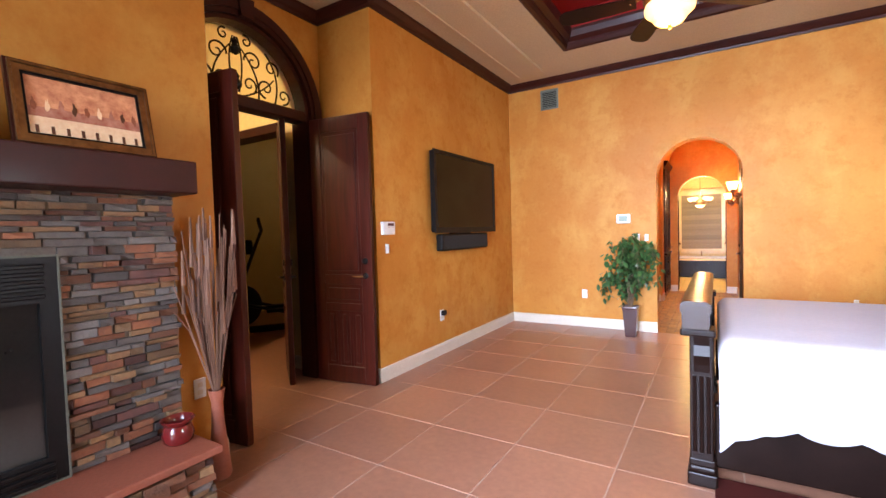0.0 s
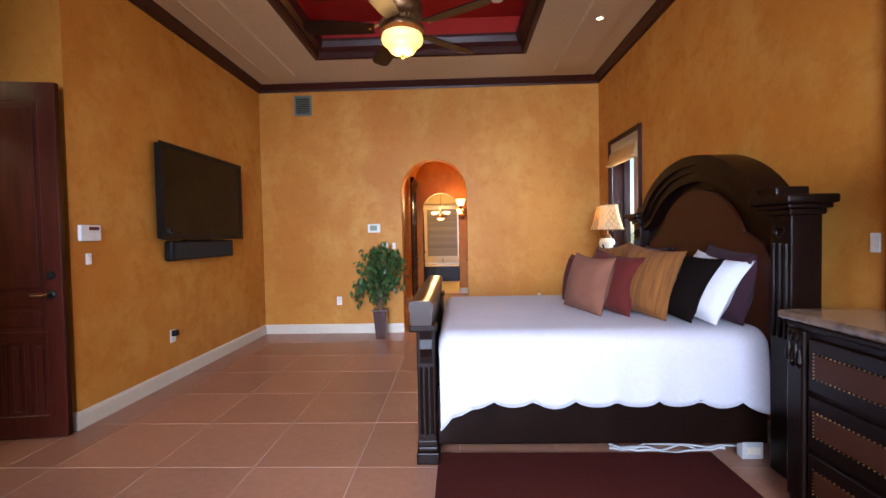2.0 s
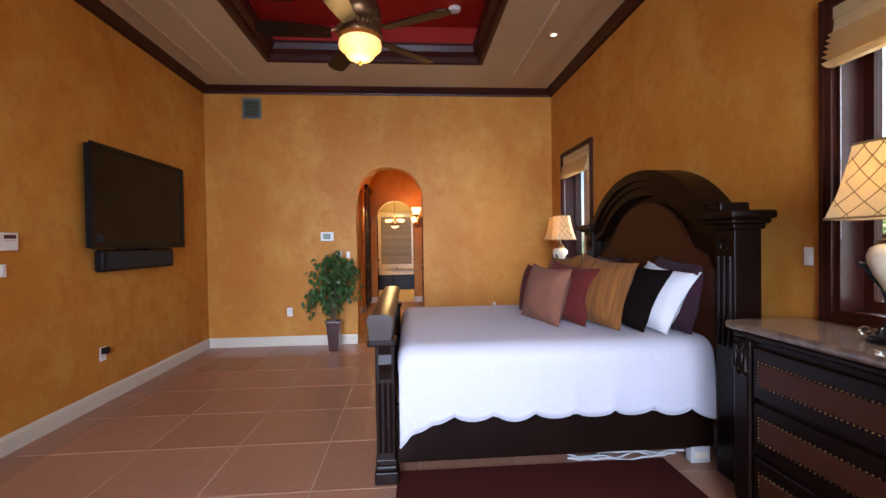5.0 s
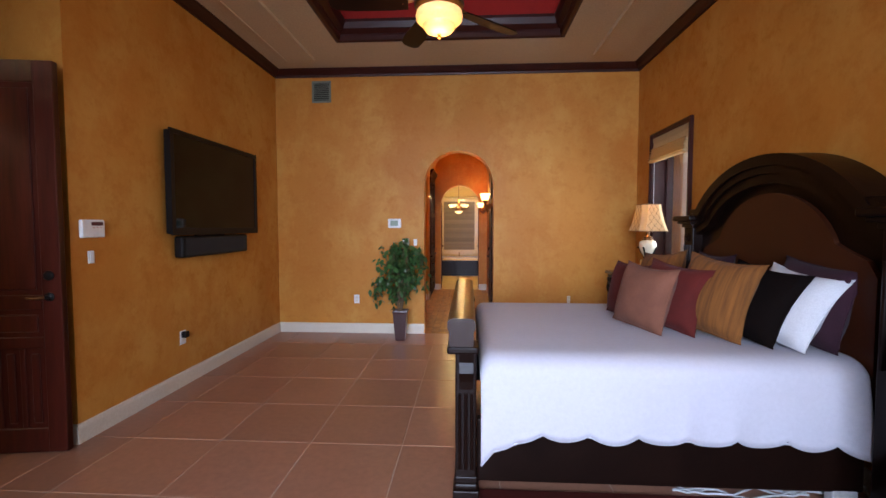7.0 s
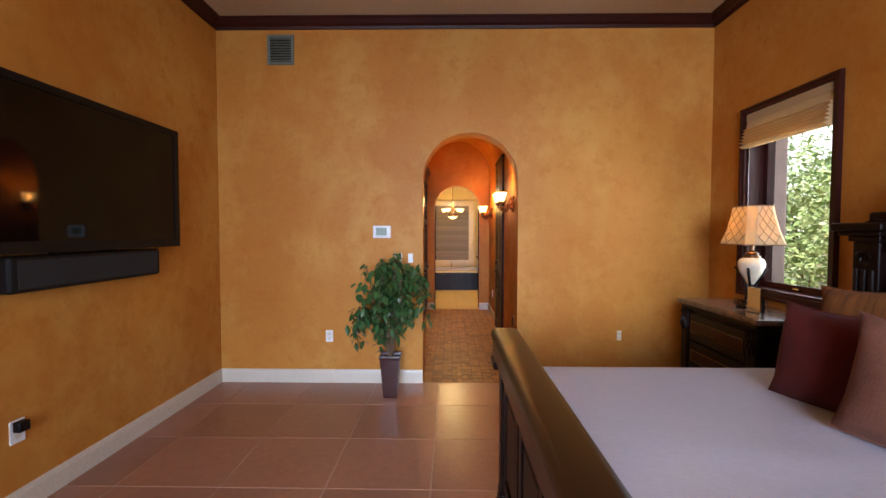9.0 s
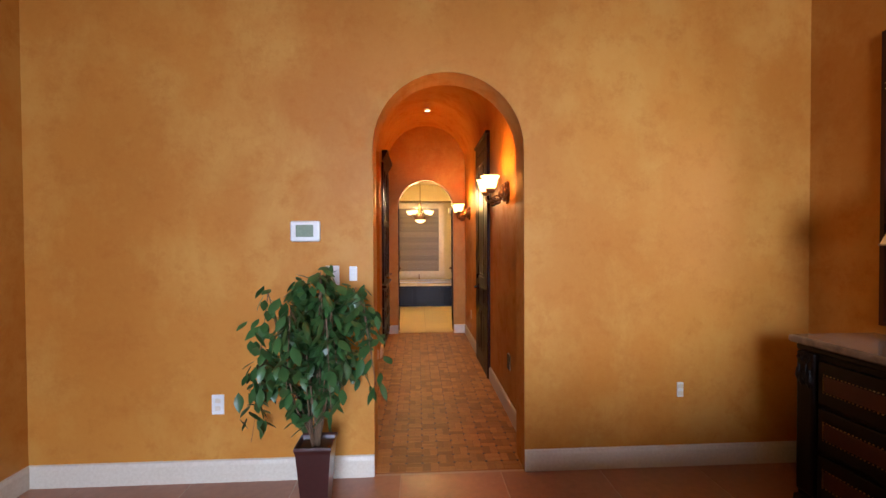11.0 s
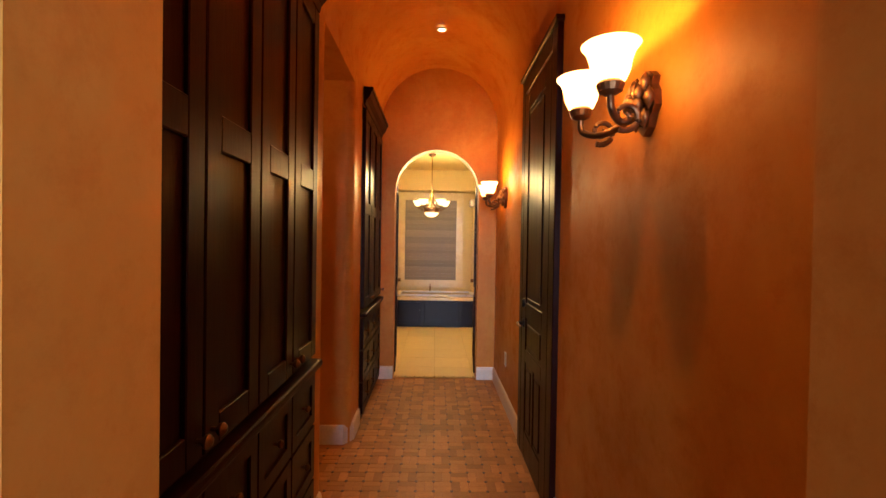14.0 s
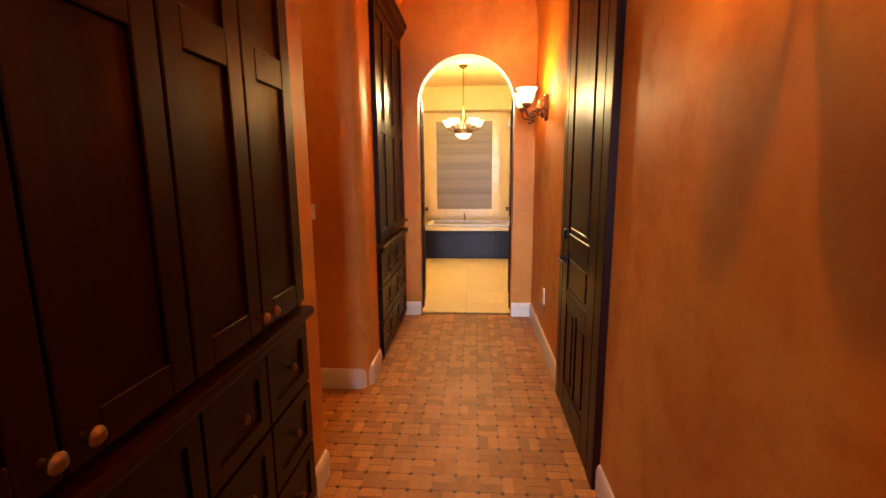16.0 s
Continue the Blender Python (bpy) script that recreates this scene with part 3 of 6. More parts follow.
def stones(parent, x, y0, y1, z0, z1, hole=None, axis="x"):
    z, k = z0, 0
    while z < z1 - 0.012:
        h = min(rnd.choice((0.024, 0.03, 0.036, 0.044)), z1 - z)
        y = y0 - rnd.uniform(0, 0.1)
        while y < y1:
            w = rnd.choice((0.07, 0.10, 0.14, 0.19))
            a, b = max(y, y0), min(y + w, y1)
            spans = [(a, b)]
            if hole and z + h > hole[2] and z < hole[3]:
                spans = [(a, min(b, hole[0])), (max(a, hole[1]), b)]
            for a2, b2 in spans:
                if b2 - a2 < 0.02:
                    continue
                wq, hq = round((b2 - a2) / 0.02) * 0.02, h
                d = rnd.choice((0.014, 0.02, 0.026, 0.034))
                me = block_mesh(hash((round(wq, 3), round(hq, 4), d)) % 100000, b2 - a2 - 0.003 if wq < 0.03 else min(wq, b2 - a2) - 0.0015, d, hq - 0.0012, 0.002)
                ob = new("stone", me)
                ob.parent = parent
                o = ORIG[parent.name]
                ob.location = Vector((x, a2, z)) - o if axis == "x" else Vector((a2, x, z)) - o
                if axis == "y":
                    ob.rotation_euler = (0, 0, radians(90))
                    ob.location = Vector((b2, x, z)) - o
                    ob.rotation_euler = (0, 0, radians(90))
                k += 1
            y += w
        z += h
    return k


fire = thing("fireplace", (L, 0.1, 0), "stacked slate fireplace surround with black firebox", "fireplace")
bm = bmesh.new()
poly(bm, [(FY0, 0.3), (BX0, 0.3), (BX0, BZ1), (BX1, BZ1), (BX1, 0.3), (FY1, 0.3), (FY1, FZ1), (FY0, FZ1)], "x", L + 0.002, FX)
part("surround", bm, M_MORTAR, fire)
bm = bmesh.new()
ring(bm, rect(BX0, BX1, 0.305, BZ1), rect(BX0 + 0.07, BX1 - 0.07, 0.42, BZ1 - 0.2), "x", L + 0.01, FX + 0.035)
insert = part("firebox_frame", bm, M_IRON, fire, "black metal firebox frame")
for i in range(5):
    part("louvre", box(bmesh.new(), FX + 0.02, FX + 0.05, BX0 + 0.05, BX1 - 0.05, BZ1 - 0.18 + i * 0.032, BZ1 - 0.162 + i * 0.032, 0.004, 1), M_IRON, insert)
for i in range(3):
    part("louvre", box(bmesh.new(), FX + 0.02, FX + 0.05, BX0 + 0.05, BX1 - 0.05, 0.32 + i * 0.032, 0.338 + i * 0.032, 0.004, 1), M_IRON, insert)
bm = bmesh.new()
ring(bm, rect(BX0 - 0.004, BX1 + 0.004, 0.304, BZ1 + 0.004), rect(BX0 + 0.004, BX1 - 0.004, 0.312, BZ1 - 0.004), "x", FX + 0.02, FX + 0.04)
part("edge_trim", bm, M_VENT, insert, "thin grey metal edge")
part("fire_glass", B(FX - 0.01, FX + 0.012, BX0 + 0.06, BX1 - 0.06, 0.41, BZ1 - 0.19), M_FIREGLASS, insert, "dark glossy glass door")
mantel = thing("mantel_shelf", (L, 0.1, FZ1), "thick dark mahogany mantel beam", "mantel")
part("beam", B(L + 0.002, -2.15, FY0 - 0.05, 1.175, FZ1, FZ1 + 0.165, bevel=0.008), M_WOODH, mantel)
hearth = thing("hearth", (-2.2, 0.1, 0), "raised slate hearth with a red slab top", "hearth")
part("base", B(L + 0.002, -2.05, FY0, 1.12, 0, 0.262), M_MORTAR, hearth)
part("slab", B(L + 0.002, -2.005, FY0 - 0.02, 1.155, 0.262, 0.302, bevel=0.008), M_HEARTH, hearth, "worn red stone slab")


def picture_frame(y0, y1, z0, h, tilt, label):
    m = pose(-2.22, (y0 + y1) / 2, z0, 0, -tilt, 0)
    th = thing("picture_frame", label=label, category="picture", m=m)
    w = (y1 - y0) / 2
    bm = bmesh.new()
    ring(bm, rect(-w, w, 0, h), rect(-w + 0.035, w - 0.035, 0.035, h - 0.035), "x", -0.025, 0.0)
    part("frame", bm, M_WOODH, th)
    bm = bmesh.new()
    ring(bm, rect(-w + 0.010, w - 0.010, 0.010, h - 0.010), rect(-w + 0.020, w - 0.020, 0.020, h - 0.020), "x", -0.02, 0.012)
    ring(bm, rect(-w + 0.022, w - 0.022, 0.022, h - 0.022), rect(-w + 0.046, w - 0.046, 0.046, h - 0.046), "x", -0.02, 0.006)
    part("gilt_moulding", bm, M_GILT, th, "worn gilt moulding")
    bm = bmesh.new()
    ring(bm, rect(-w + 0.046, w - 0.046, 0.046, h - 0.046), rect(-w + 0.056, w - 0.056, 0.056, h - 0.056), "x", -0.02, 0.001)
    part("slip", bm, M_BLACK, th)
    a, b, c, d = -w + 0.055, w - 0.055, 0.055, h - 0.055
    pic = part("picture", B(-0.02, -0.008, a - 0.002, b + 0.002, c - 0.002, d + 0.002), P_BACK, th, "painting in warm orange and rust tones")
    part("pale_band", B(-0.008, -0.006, a, b, c, c + (d - c) * 0.3), P_PALE, pic)
    part("red_band", B(-0.008, -0.0055, a, b, c + (d - c) * 0.3, c + (d - c) * 0.47), P_RED, pic)
    r2 = random.Random(8)
    for i in range(9):
        s = a + (b - a) * (i + 0.5) / 9
        bm = lathe(bmesh.new(), [(0.003, 0), (0.009, 0.006), (0.010, 0.02), (0.005, 0.03), (0.004, 0.04)], (0, 0, 0), 8)
        for v in bm.verts:
            v.co = Vector((-0.0052 + v.co.x * 0.04, s + v.co.y, c + (d - c) * (0.38 + 0.1 * r2.random()) + v.co.z))
        part("shape", bm, (P_RUST, P_PALE, P_RED, P_BROWN)[i % 4], pic)
    for i in range(8):
        s = a + (b - a) * (i + 0.5) / 8
        part("stroke", B(-0.006, -0.0045, s - 0.006, s + 0.006, c + 0.005, c + (d - c) * 0.15), P_BROWN, pic)
    return th


P_BACK = mat("painted_orange", (0.75, 0.36, 0.18), 0.4, dark=(0.4, 0.1, 0.045), scale=22, amount=1.0, bump=0.1)
P_PALE = mat("painted_cream", (0.85, 0.62, 0.38), 0.4, dark=(0.6, 0.3, 0.15), scale=20, bump=0.1)
P_RED = mat("painted_red", (0.3, 0.07, 0.035), 0.4, dark=(0.6, 0.3, 0.2), amount=0.9, scale=30, bump=0.1)
P_RUST = mat("painted_rust", (0.3, 0.09, 0.04), 0.4, scale=20, bump=0.1)
P_BROWN = mat("painted_brown", (0.12, 0.045, 0.02), 0.4, scale=20, bump=0.1)
picture_frame(0.495, 1.02, FZ1 + 0.167, 0.365, 12, "gilt-framed warm painting leaning on the mantel")
picture_frame(-0.35, 0.44, FZ1 + 0.167, 0.22, 12, "dark-framed wide picture leaning on the mantel")
pot = thing("pot", (-2.24, 1.06, 0.302), "small glossy oxblood glazed pot on hearth", "pot")
part("body", lathe(bmesh.new(), [(0.055, 0), (0.07, 0.015), (0.076, 0.05), (0.066, 0.085), (0.06, 0.095), (0.074, 0.11), (0.08, 0.122), (0.074, 0.126), (0.062, 0.112), (0.055, 0.09), (0.05, 0.03)], (-2.24, 1.06, 0.302), 28), M_POT, pot, smooth=True)
vase = thing("floor_vase", (-2.27, 1.29, 0), "slim rust floor vase beside the hearth", "vase")
part("body", lathe(bmesh.new(), [(0.055, 0), (0.062, 0.02), (0.05, 0.14), (0.035, 0.3), (0.03, 0.42), (0.045, 0.5), (0.04, 0.5), (0.025, 0.42), (0.02, 0.1)], (-2.27, 1.29, 0), 20), M_HEARTH, vase, smooth=True)
reeds = thing("dried_reeds", (-2.27, 1.29, 0.1), "tall bundle of dried brown reeds in vase", "dried plant")
rnd2 = random.Random(11)
for i in range(80):
    a, r = rnd2.uniform(0, 6.28), rnd2.uniform(0.01, 0.2)
    top = rnd2.uniform(0.95, 1.5)
    x1, y1 = -2.27 + math.cos(a) * r * 0.75, 1.29 + math.sin(a) * r
    x1, y1 = max(x1, L + 0.05), min(y1, 1.41)
    p = [(-2.27 + math.cos(a) * 0.012, 1.29 + math.sin(a) * 0.012, 0.1), (-2.27 + math.cos(a) * 0.018, 1.29 + math.sin(a) * 0.018, 0.5), ((x1 - 2.27 * 0.6) / 1.6, (y1 + 1.29 * 0.6) / 1.6, 0.75 + top * 0.1), (x1, y1, top)]
    bm = tube(bmesh.new(), p, 0.0045, 0.003, 5)
    st = part("reed", bm, M_REED, reeds)
    if i % 2:
        part("seed_head", tube(bmesh.new(), [(x1, y1, top - 0.16), (x1 + 0.003, y1, top - 0.08), (x1 + 0.005, y1, top + 0.02)], 0.012, 0.006, 6), M_REED, st)


# ---- arched double door ----
door_frame = solo("door_1", bmesh.new(), M_WOODH, "arched mahogany double door frame with iron transom", "door", kind="structure", at=(dx, dy, 0))
bm = bmesh.new()
W = 0.13
outer = [(dy - dr - W, 0)] + arc(dy, dsp, dr + W, math.pi, 0, 28) + [(dy + dr + W, 0)]
inner = [(dy - dr, 0)] + arc(dy, dsp, dr, math.pi, 0, 28) + [(dy + dr, 0)]
outer = [(max(1.445, min(2.925, p[0])), p[1]) for p in outer]
poly(bm, outer + inner[::-1], "x", dx, dx + 0.05)
o2 = [(dy + (p[0] - dy) * 0.97, p[1] if p[1] < 1 else dsp + (p[1] - dsp) * 0.965) for p in outer]
i2 = [(dy + (p[0] - dy) * 1.05, p[1] if p[1] < 1 else dsp + (p[1] - dsp) * 1.06) for p in inner]
poly(bm, o2 + i2[::-1], "x", dx + 0.045, dx + 0.07)
part("casing", bm, M_WOODH, door_frame)
bm = bmesh.new()
i3 = [(dy + (p[0] - dy) * 0.95, p[1] if p[1] < 1 else dsp + (p[1] - dsp) * 0.95) for p in inner]
poly(bm, inner + i3[::-1], "x", dx - 0.18, dx + 0.01)
part("jamb", bm, M_WOODH, door_frame)
part("transom_bar", B(dx - 0.14, dx + 0.02, dy - dr + 0.03, dy + dr - 0.03, dsp - 0.05, dsp + 0.045, bevel=0.01), M_WOODH, door_frame)
part("keystone", poly(bmesh.new(), [(dy - 0.05, dsp + dr - 0.01), (dy + 0.05, dsp + dr - 0.01), (dy + 0.07, dsp + dr + W + 0.01), (dy - 0.07, dsp + dr + W + 0.01)], "x", dx + 0.04, dx + 0.09), M_WOODH, door_frame)
part("transom_glass", poly(bmesh.new(), arc(dy, dsp + 0.04, dr - 0.05, 0, math.pi, 24, dr - 0.07), "x", dx - 0.12, dx - 0.114), glass_mat("frosted_transom_glass", (0.95, 0.9, 0.75), 0.35), door_frame, "frosted pale transom glass")
grille = []
for s in (-1, 1):
    for (cy, cz, r, a0, a1) in ((0.12, 0.14, 0.075, -1.5, 6.5), (0.28, 0.15, 0.085, 4.6, -3.4), (0.46, 0.12, 0.07, -1.6, 6.2), (0.16, 0.34, 0.085, 3.2, -5.0), (0.34, 0.33, 0.075, -0.6, 7.2), (0.10, 0.49, 0.05, 2.0, -5.0)):
        pts = spiral((cy, cz), r, 0.012, a0, a1, 26)
        grille.append([(dx - 0.09, dy + s * p[0], dsp + 0.04 + p[1]) for p in pts])
    for (a, b, c) in (((0.0, 0.02), (0.2, 0.06), (0.36, 0.24)), ((0.02, 0.06), (0.09, 0.3), (0.02, 0.5)), ((0.36, 0.02), (0.45, 0.28), (0.28, 0.45)), ((0.2, 0.02), (0.24, 0.22), (0.05, 0.42))):
        pts = [((1 - u) ** 2 * a[0] + 2 * u * (1 - u) * b[0] + u * u * c[0], (1 - u) ** 2 * a[1] + 2 * u * (1 - u) * b[1] + u * u * c[1]) for u in [i / 10 for i in range(11)]]
        grille.append([(dx - 0.09, dy + s * p[0], dsp + 0.04 + p[1]) for p in pts])
for g in grille:
    part("iron_scroll", tube(bmesh.new(), g, 0.0085, 0.006, 6), M_IRON, door_frame, "black wrought-iron scroll")
for p in ((0, 0.16), (0, 0.44)):
    part("iron_rosette", lathe(bmesh.new(), [(0.005, 0), (0.035, 0.02), (0.045, 0.05), (0.02, 0.09), (0.03, 0.11), (0.004, 0.15)], (dx - 0.09, dy + p[0], dsp + p[1] - 0.05), 8), M_IRON, door_frame)


def panel_leaf(name, w, h, t, m, label, group, panels, handle_at, wood, stick=True):
    """A door leaf in its own frame: x along its width from the hinge, y its thickness, z up."""
    th = thing(name, label=label, category="door", group=group, m=m)
    part("core", B(0.0, w, -t * 0.3, t * 0.3, 0.008, h), wood, th)
    for (x0, x1, z0, z1) in panels:
        for s in (-1, 1):
            p = B(x0 + 0.03, x1 - 0.03, *sorted((s * t * 0.3, s * t * 0.48)), z0 + 0.03, z1 - 0.03, bevel=0.008, seg=1)
            part("panel", p, wood, th)
    xs = sorted({0.0, w} | {p[0] for p in panels} | {p[1] for p in panels})
    x_lo, x_hi = min(p[0] for p in panels), max(p[1] for p in panels)
    for a, b in ((0, x_lo), (x_hi, w)):
        part("stile", B(a, b, -t / 2, t / 2, 0.008, h, bevel=0.004, seg=1), wood, th)
    rows = sorted({(p[2], p[3]) for p in panels})
    z = 0.008
    for z0, z1 in rows + [(h, h)]:
        part("rail", B(x_lo, x_hi, -t / 2, t / 2, z, z0, bevel=0.004, seg=1), wood, th)
        z = z1
    for z0, z1 in rows:
        cols = sorted({(p[0], p[1]) for p in panels if p[2] == z0})
        for c0, c1 in zip(cols, cols[1:]):
            part("muntin", B(c0[1], c1[0], -t / 2, t / 2, z0, z1, bevel=0.004, seg=1), wood, th)
    if handle_at:
        hx, hz, s = handle_at
        for q in (-1, 1):
            rose = lathe(bmesh.new(), [(0.028, 0), (0.028, 0.008), (0.012, 0.012), (0.011, 0.04)], seg=16)
            for v in rose.verts:
                v.co = Vector((hx + v.co.x, q * (t / 2 + v.co.z), hz + v.co.y))
            hd = part("rose", rose, M_IRON, th)
            part("lever", tube(bmesh.new(), [(hx, q * (t / 2 + 0.04), hz), (hx + s * 0.05, q * (t / 2 + 0.045), hz - 0.004), (hx + s * 0.105, q * (t / 2 + 0.042), hz - 0.002)], 0.010, 0.007, 8), M_BRONZE, hd)
            db = lathe(bmesh.new(), [(0.03, 0), (0.03, 0.008), (0.022, 0.016), (0.006, 0.018)], seg=16)
            for v in db.verts:
                v.co = Vector((hx + v.co.x, q * (t / 2 + v.co.z), hz + 0.13 + v.co.y))
            part("deadbolt", db, M_IRON, th)
    return th


leafp = [(0.11, 0.225, 0.16, 0.66), (0.255, 0.365, 0.16, 0.66), (0.395, 0.51, 0.16, 0.66), (0.11, 0.51, 0.73, 0.90), (0.11, 0.51, 0.99, 2.27)]
ang = math.degrees(math.atan2(2.86 - 2.775, -2.455 + 3.045))
panel_leaf("door_leaf", 0.62, 2.40, 0.05, pose(-3.045, 2.755, 0, 0, 0, ang), "open mahogany panelled door leaf against the return wall", "double door leaves", leafp, (0.555, 0.98, -1), M_WOOD)
panel_leaf("door_leaf", 0.62, 2.40, 0.05, pose(-3.045, 1.50, 0, 0, 0, 9), "open mahogany panelled door leaf beside the fireplace", "double door leaves", leafp, (0.555, 0.98, -1), M_WOOD)
# the gym's door, open into the lobby
gym_frame = solo("door_3", bmesh.new(), M_WOODH, "dark mahogany frame of the gym doorway", "door", kind="structure", at=(-4.14, 2.928, 0))
part("head", B(-4.72, -3.60, 2.905, 3.11, 2.43, 2.525, bevel=0.008), M_WOODH, gym_frame)
for xa in (-4.72, -3.665):
    part("jamb", B(xa, xa + 0.065, 2.905, 3.11, 0.0, 2.43, bevel=0.006), M_WOODH, gym_frame)
gymp = [(0.10, 0.54, 0.16, 0.66), (0.10, 0.54, 0.73, 0.90), (0.10, 0.54, 0.99, 2.27)]
panel_leaf("gym_door", 0.64, 2.42, 0.05, pose(-3.645, 2.875, 0, 0, 0, -36), "open mahogany panelled gym door in the lobby", "", gymp, (0.585, 0.98, -1), M_WOOD)


def elliptical(at, rz):
    th = thing("elliptical_trainer", label="black elliptical exercise machine in the gym", category="exercise machine", m=pose(*at, 0, 0, rz))
    part("base_rail", B(-0.8, 0.8, -0.05, 0.05, 0.0, 0.09, bevel=0.02), M_BLACK, th)
    part("front_foot", B(0.66, 0.76, -0.3, 0.3, 0, 0.07, bevel=0.02), M_BLACK, th)
    part("rear_foot", B(-0.8, -0.7, -0.3, 0.3, 0, 0.07, bevel=0.02), M_BLACK, th)
    fw = lathe(bmesh.new(), [(0.05, -0.09), (0.26, -0.09), (0.30, -0.06), (0.30, 0.06), (0.26, 0.09), (0.05, 0.09)], seg=28)
    for v in fw.verts:
        v.co = Vector((0.45 + v.co.x, v.co.z, 0.40 + v.co.y))
    part("flywheel_housing", fw, M_BLACK, th, smooth=True)
    part("mast", tube(bmesh.new(), [(0.5, 0, 0.5), (0.42, 0, 0.9), (0.34, 0, 1.2)], 0.04, 0.035, 10), M_BLACK, th)
    part("console", B(0.24, 0.36, -0.22, 0.22, 1.12, 1.32, bevel=0.03), M_BLACK, th)
    for s in (-1, 1):
        part("handle_arm", tube(bmesh.new(), [(0.42, s * 0.22, 0.45), (0.33, s * 0.26, 0.9), (0.2, s * 0.3, 1.25), (0.12, s * 0.3, 1.45), (0.16, s * 0.27, 1.62)], 0.022, 0.02, 8), M_IRON, th)
        part("foot_bar", tube(bmesh.new(), [(0.42, s * 0.22, 0.45), (-0.1, s * 0.2, 0.3), (-0.75, s * 0.18, 0.16)], 0.024, 0.024, 8), M_IRON, th)
        part("pedal", B(-0.3, 0.1, s * 0.2 - 0.075, s * 0.2 + 0.075, 0.3, 0.345, bevel=0.012), M_BLACK, th)


elliptical((-5.35, 4.0, -0.004), 235)

# ---- television wall ----
tvt = thing("television", (L + 0.1, 4.48, 1.34), "large black flat television mounted on the wall", "television")
part("body", B(L + 0.035, L + 0.095, 3.77, 5.20, 1.345, 2.205, bevel=0.012), M_BLACK, tvt)
bm = bmesh.new()
ring(bm, rect(3.755, 5.215, 1.335, 2.215), rect(3.80, 5.17, 1.395, 2.175), "x", L + 0.09, L + 0.106)
part("bezel", bm, M_BLACK, tvt)
part("screen", B(L + 0.09, L + 0.098, 3.79, 5.18, 1.385, 2.185), M_SCREEN, tvt, "dark switched-off glossy screen")
part("wall_bracket", B(L + 0.001, L + 0.05, 4.2, 4.76, 1.55, 2.0), M_IRON, tvt)
sb = thing("sound_bar", (L + 0.06, 4.42, 1.13), "black sound bar under the television", "speaker")
part("body", B(L + 0.02, L + 0.105, 3.88, 4.98, 1.14, 1.325, bevel=0.02, seg=3), M_BLACK, sb)
part("grille", B(L + 0.10, L + 0.109, 3.92, 4.94, 1.16, 1.305, bevel=0.004), mat("black_speaker_cloth", (0.015, 0.014, 0.014), 0.9, fine=300, bump=0.6), sb)
part("wall_bracket", B(L + 0.001, L + 0.03, 4.2, 4.66, 1.17, 1.36), M_IRON, sb)
al = thing("alarm_panel", (L, 3.08, 1.33), "white alarm keypad on the wall", "keypad")
part("case", B(L + 0.001, L + 0.03, 2.99, 3.17, 1.335, 1.455, bevel=0.008), M_WHITE, al)
part("display", B(L + 0.03, L + 0.032, 3.06, 3.15, 1.415, 1.44), mat("dark_red_display", (0.08, 0.02, 0.02), 0.3, bump=0), al)
for i in range(3):
    part("led", B(L + 0.03, L + 0.0325, 3.07 + i * 0.03, 3.08 + i * 0.03, 1.40, 1.406), P_RED, al)


def wall_plate(name, m, w, h, kind, label, category):
    """A plate in its own frame, facing +y."""
    th = thing(name, label=label, category=category, m=m)
    part("plate", B(-w / 2, w / 2, 0.0005, 0.008, -h / 2, h / 2, bevel=0.003), M_WHITE, th)
    if kind == "switch":
        part("rocker", B(-0.014, 0.014, 0.007, 0.013, -0.03, 0.03, bevel=0.002), M_WHITE, th)
    elif kind == "outlet":
        for s in (-1, 1):
            part("socket", B(-0.015, 0.015, 0.007, 0.0095, s * 0.022 - 0.013, s * 0.022 + 0.013, bevel=0.002), M_TRIMWHITE, th)
    return th


def facing(x, y, z, d):
    return pose(x, y, z, 0, 0, {"n": 180, "e": 90, "w": -90, "s": 0}[d])


wall_plate("light_switch", facing(L, 3.075, 1.205, "w"), 0.05, 0.085, "switch", "white light switch below the keypad", "switch")
ol = wall_plate("outlet", facing(L, 3.99, 0.43, "w"), 0.08, 0.12, "outlet", "white outlet with a dark plug-in adapter", "outlet")
part("adapter", B(-0.03, 0.03, 0.008, 0.05, 0.0, 0.055, bevel=0.008), M_BLACK, ol, "black plug-in adapter")
wall_plate("outlet", facing(-1.41, N, 0.45, "n"), 0.07, 0.115, "outlet", "white outlet beside the potted plant", "outlet")
wall_plate("outlet", facing(1.35, N, 0.47, "n"), 0.04, 0.09, "outlet", "white outlet low beside the nightstand", "outlet")
wall_plate("light_switch", facing(-0.63, N, 1.20, "n"), 0.045, 0.085, "switch", "white light switch beside the archway", "switch")
wall_plate("light_switch", facing(-0.75, N, 1.19, "n"), 0.08, 0.115, "switch", "white switch plate behind the plant", "switch")
wall_plate("light_switch", facing(R, 2.035, 1.255, "e"), 0.05, 0.09, "switch", "white light switch beside the headboard", "switch")
wall_plate("outlet", facing(L, 1.30, 0.47, "w"), 0.07, 0.115, "outlet", "white outlet beside the fireplace", "outlet")
vent = thing("wall_vent", (-1.845, N, 3.01), "grey louvred air vent high on the wall", "vent")
bm = bmesh.new()
ring(bm, rect(-1.972, -1.722, 3.012, 3.288), rect(-1.945, -1.749, 3.039, 3.261), "y", N - 0.014, N - 0.001)
part("frame", bm, M_VENT, vent)
part("backing", B(-1.95, -1.745, N - 0.004, N - 0.0005, 3.035, 3.265), M_BLACK, vent)
